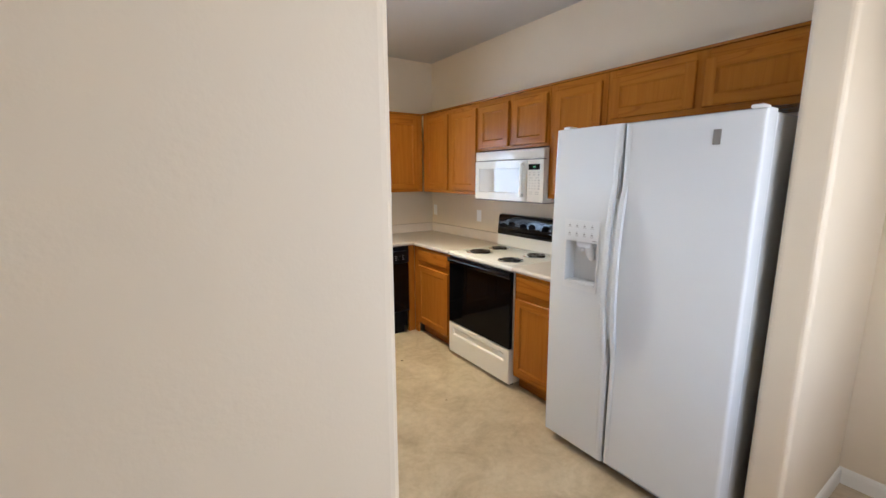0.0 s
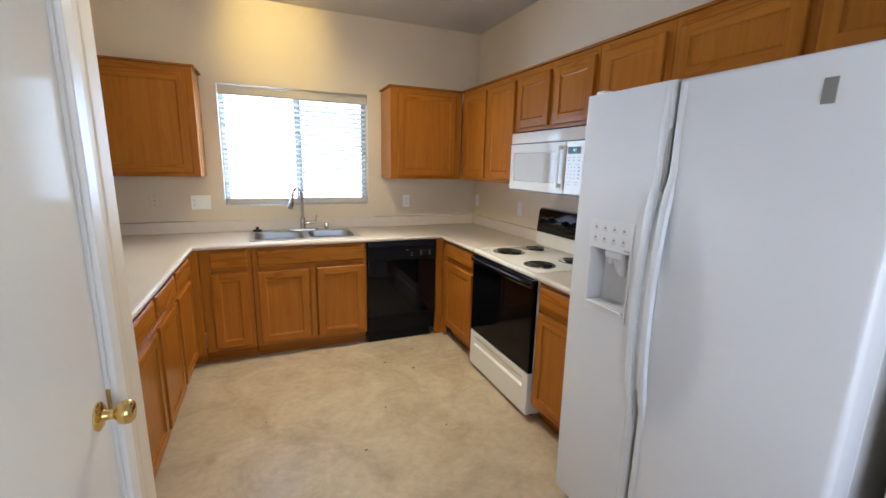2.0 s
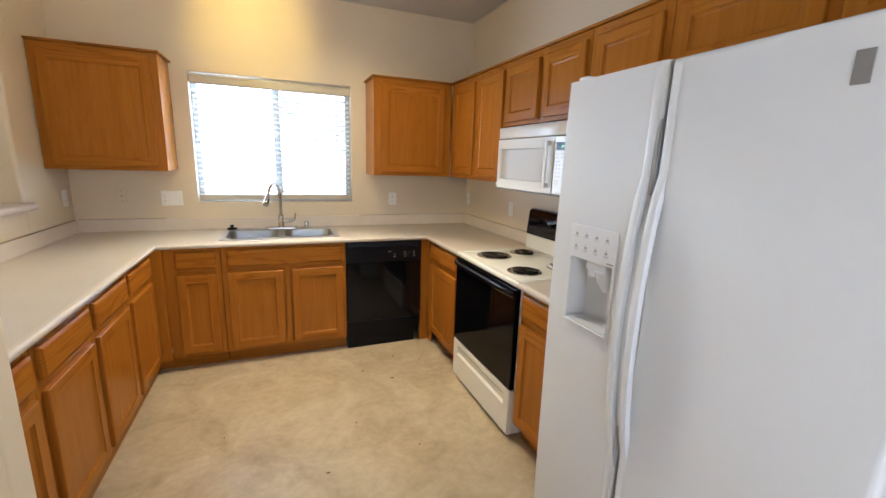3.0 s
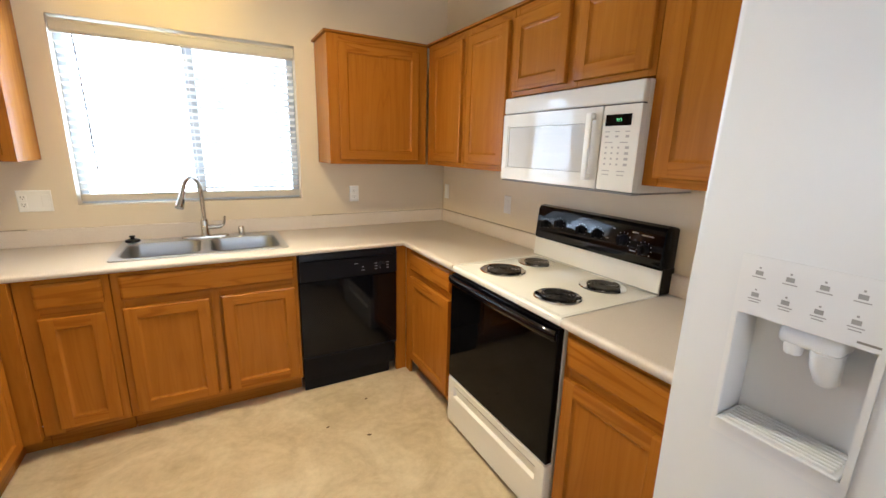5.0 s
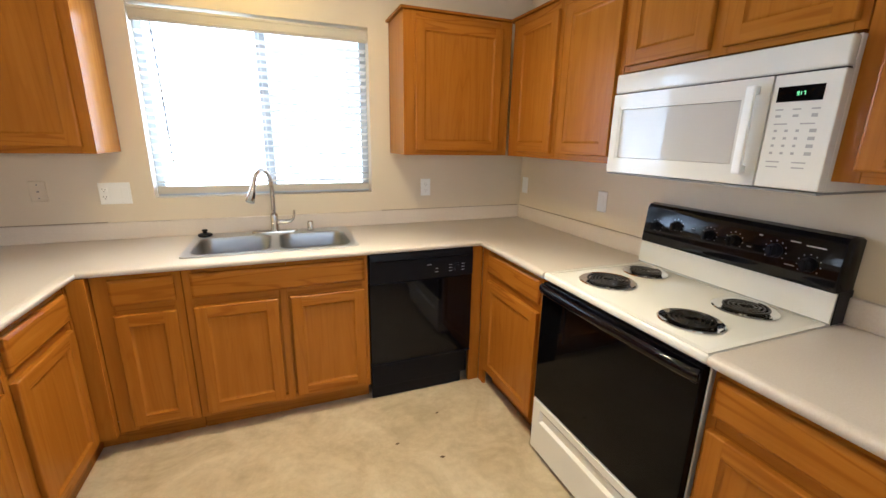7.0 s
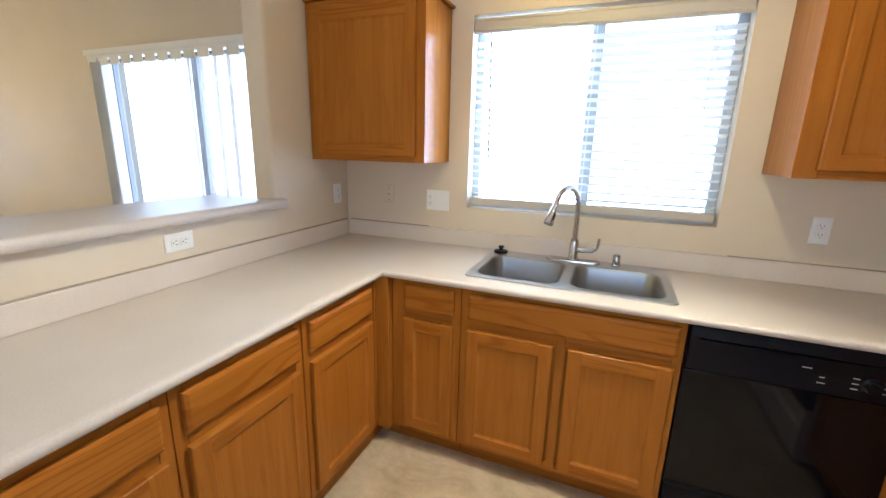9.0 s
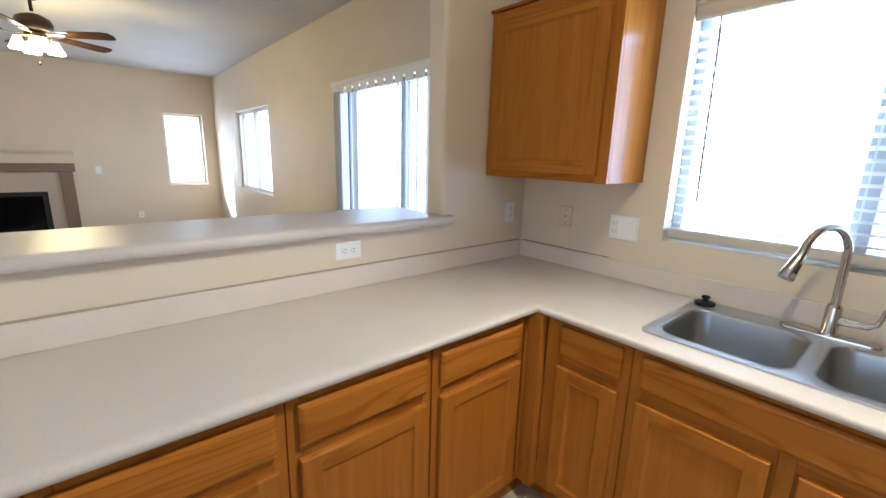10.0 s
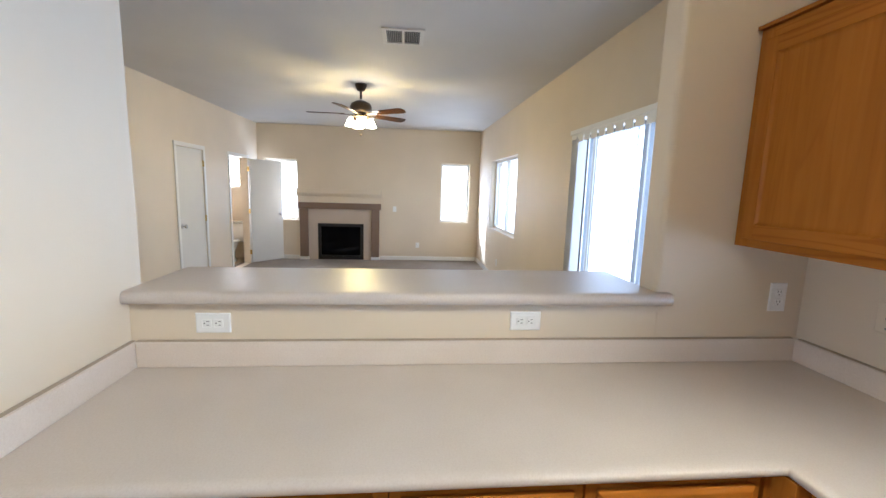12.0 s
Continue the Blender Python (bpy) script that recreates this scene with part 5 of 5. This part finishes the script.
for k in range(5):
    a = radians(54 + 72 * k)
    m = Matrix.Translation((fx, fy, 2.425)) @ Matrix.Rotation(a, 4, "Z") @ Matrix.Rotation(radians(-12), 4, "X")
    b = bmesh.new()
    outline = [(0.20, -0.045), (0.30, -0.055), (0.58, -0.068), (0.63, -0.055), (0.648, 0.0), (0.63, 0.055), (0.58, 0.068), (0.30, 0.055), (0.20, 0.045)]
    up = [b.verts.new((x, y, 0.004)) for x, y in outline]
    dn = [b.verts.new((x, y, -0.004)) for x, y in outline]
    b.faces.new(up), b.faces.new(dn[::-1])
    for i in range(9):
        b.faces.new([up[i], dn[i], dn[(i + 1) % 9], up[(i + 1) % 9]])
    bmesh.ops.transform(b, matrix=m, verts=b.verts)
    bl = part("blade", b, BLADE, fan, "dark wooden fan blade")
    arm = box(0.09, 0.25, -0.018, 0.018, -0.012, -0.005, 0.002, 1)
    bmesh.ops.transform(arm, matrix=m, verts=arm.verts)
    part("blade_iron", arm, BRONZE, bl)
part("light_kit", lathe([(0.05, 2.44), (0.075, 2.425), (0.075, 2.395), (0.04, 2.37), (0.015, 2.35), (0.0, 2.345)], 24, (fx, fy, 0)), BRONZE, fan, smooth=True)
for k in range(4):
    a = radians(20 + 90 * k)
    cx, cy = fx + 0.125 * math.cos(a), fy + 0.125 * math.sin(a)
    part("shade_arm", tube([(fx + 0.05 * math.cos(a), fy + 0.05 * math.sin(a), 2.40), (fx + 0.1 * math.cos(a), fy + 0.1 * math.sin(a), 2.395), (cx, cy, 2.375)], 0.009, 8), BRONZE, fan)
    part("glass_shade", lathe([(0.0, 2.378), (0.022, 2.376), (0.030, 2.355), (0.045, 2.32), (0.062, 2.285), (0.058, 2.276), (0.0, 2.282)], 20, (cx, cy, 0)), BULB, fan, "lit frosted bell shade", smooth=True)
lamp("fan_lamp", "POINT", pose(fx, fy, 2.27), FAN_W, (1.0, 0.67, 0.14), 0.10)
part("pull_chain", tube([(fx, fy, 2.345), (fx + 0.003, fy, 2.19)], 0.0018, 6), BRONZE, fan)
part("chain_knob", lathe([(0, 2.165), (0.008, 2.17), (0.008, 2.185), (0, 2.192)], 10, (fx + 0.003, fy, 0)), BRONZE, fan)

cv = thing("ceiling_vent", -4.575, -0.98, HIGH, "white ceiling air vent, dark between its louvres", "air vent")
part("frame", pierced("z", HIGH - 0.012, HIGH - 0.0005, -4.75, -4.40, -1.145, -0.815, [(-4.715, -4.435, -1.112, -0.990), (-4.715, -4.435, -0.970, -0.848)]), WHITE_EN, cv)
# Black sheet standing in for the shade inside the duct.
part("duct_shade", box(-4.72, -4.43, -1.117, -0.843, HIGH - 0.003, HIGH - 0.0008), BLACK_PL, cv)
for y0 in (-1.110, -0.968):
    for i in range(8):
        s = box(-4.714, -4.436, -0.0035, 0.0035, -0.0008, 0.0008)
        bmesh.ops.transform(s, matrix=Matrix.Translation((0, y0 + 0.008 + i * 0.0148, HIGH - 0.008)) @ Matrix.Rotation(radians(90), 4, "X"), verts=s.verts)
        part("slat", s, WHITE_EN, cv)

W0 = -9.92
fp = thing("fireplace", W0, -2.29, 0, "brown painted mantel fireplace with beige tile surround", "fireplace")
part("tile_surround", pierced("x", W0 + 0.001, W0 + 0.030, -2.955, -1.645, 0.0, 1.075, [(-2.765, -1.812, -0.01, 0.770)]), STONE, fp, "beige stone tile surround")
part("firebox", pierced("x", W0 + 0.001, W0 + 0.024, -2.764, -1.813, 0.0, 0.769, [(-2.70, -1.88, 0.09, 0.70)]), SOOT, fp, "black metal firebox front")
part("fire_glass", box(W0 + 0.004, W0 + 0.014, -2.70, -1.88, 0.09, 0.70), BLACK_GLASS, fp, "dark glass front")
for i in range(4):
    part("louvre", box(W0 + 0.016, W0 + 0.028, -2.69, -1.89, 0.015 + i * 0.017, 0.024 + i * 0.017, 0.002, 1), SOOT, fp)
for a, c in ((-3.125, -2.956), (-1.644, -1.480)):
    part("leg", box(W0 + 0.001, W0 + 0.075, a, c, 0.06, 1.075, 0.006), BROWNP, fp, "brown painted upright")
    part("plinth", box(W0 + 0.001, W0 + 0.085, a - 0.01, c + 0.01, 0.0, 0.059, 0.004), TRIM, fp, "white plinth block")
part("lintel", box(W0 + 0.001, W0 + 0.095, -3.16, -1.445, 1.076, 1.205, 0.008), BROWNP, fp, "brown painted lintel")
part("frieze", box(W0 + 0.001, W0 + 0.080, -3.165, -1.44, 1.206, 1.325, 0.004), WALL, fp, "beige frieze")
part("shelf", sweep([(W0 + 0.001, -1.435), (W0 + 0.001, -3.17)], [(0.0, 1.326), (0.095, 1.326), (0.105, 1.35), (0.135, 1.38), (0.15, 1.41), (0.15, 1.488), (0.0, 1.488)]), WALL, fp, "beige moulded mantel shelf")

# ---- small bits on the floor ----
rng = random.Random(11)
DRY = grained("dry_leaf_brown", (0.10, 0.06, 0.03), 0.8, 60, 0.1)
for x, y in ((-0.60, -0.36), (-0.42, -0.52), (-0.33, -0.20), (-0.95, -1.30), (-0.75, -0.95), (-0.46, -1.25), (-1.45, -0.85)):
    cr = thing("leaf_crumb", x, y, 0.0, "tiny dry brown leaf crumb on the vinyl floor", "debris", "floor crumbs")
    b = bmesh.new()
    r = rng.uniform(0.005, 0.009)
    a0 = rng.uniform(0, 6)
    lo = [b.verts.new((x + r * (1.8 if k % 3 == 0 else 0.6) * math.cos(a0 + k * math.pi / 3), y + r * math.sin(a0 + k * math.pi / 3), 0.0002)) for k in range(6)]
    hi = [b.verts.new((v.co.x * 0.6 + x * 0.4, v.co.y * 0.6 + y * 0.4, 0.003)) for v in lo]
    b.faces.new(lo), b.faces.new(hi)
    for k in range(6):
        b.faces.new([lo[k], lo[(k + 1) % 6], hi[(k + 1) % 6], hi[k]])
    part("crumb", b, DRY, cr)
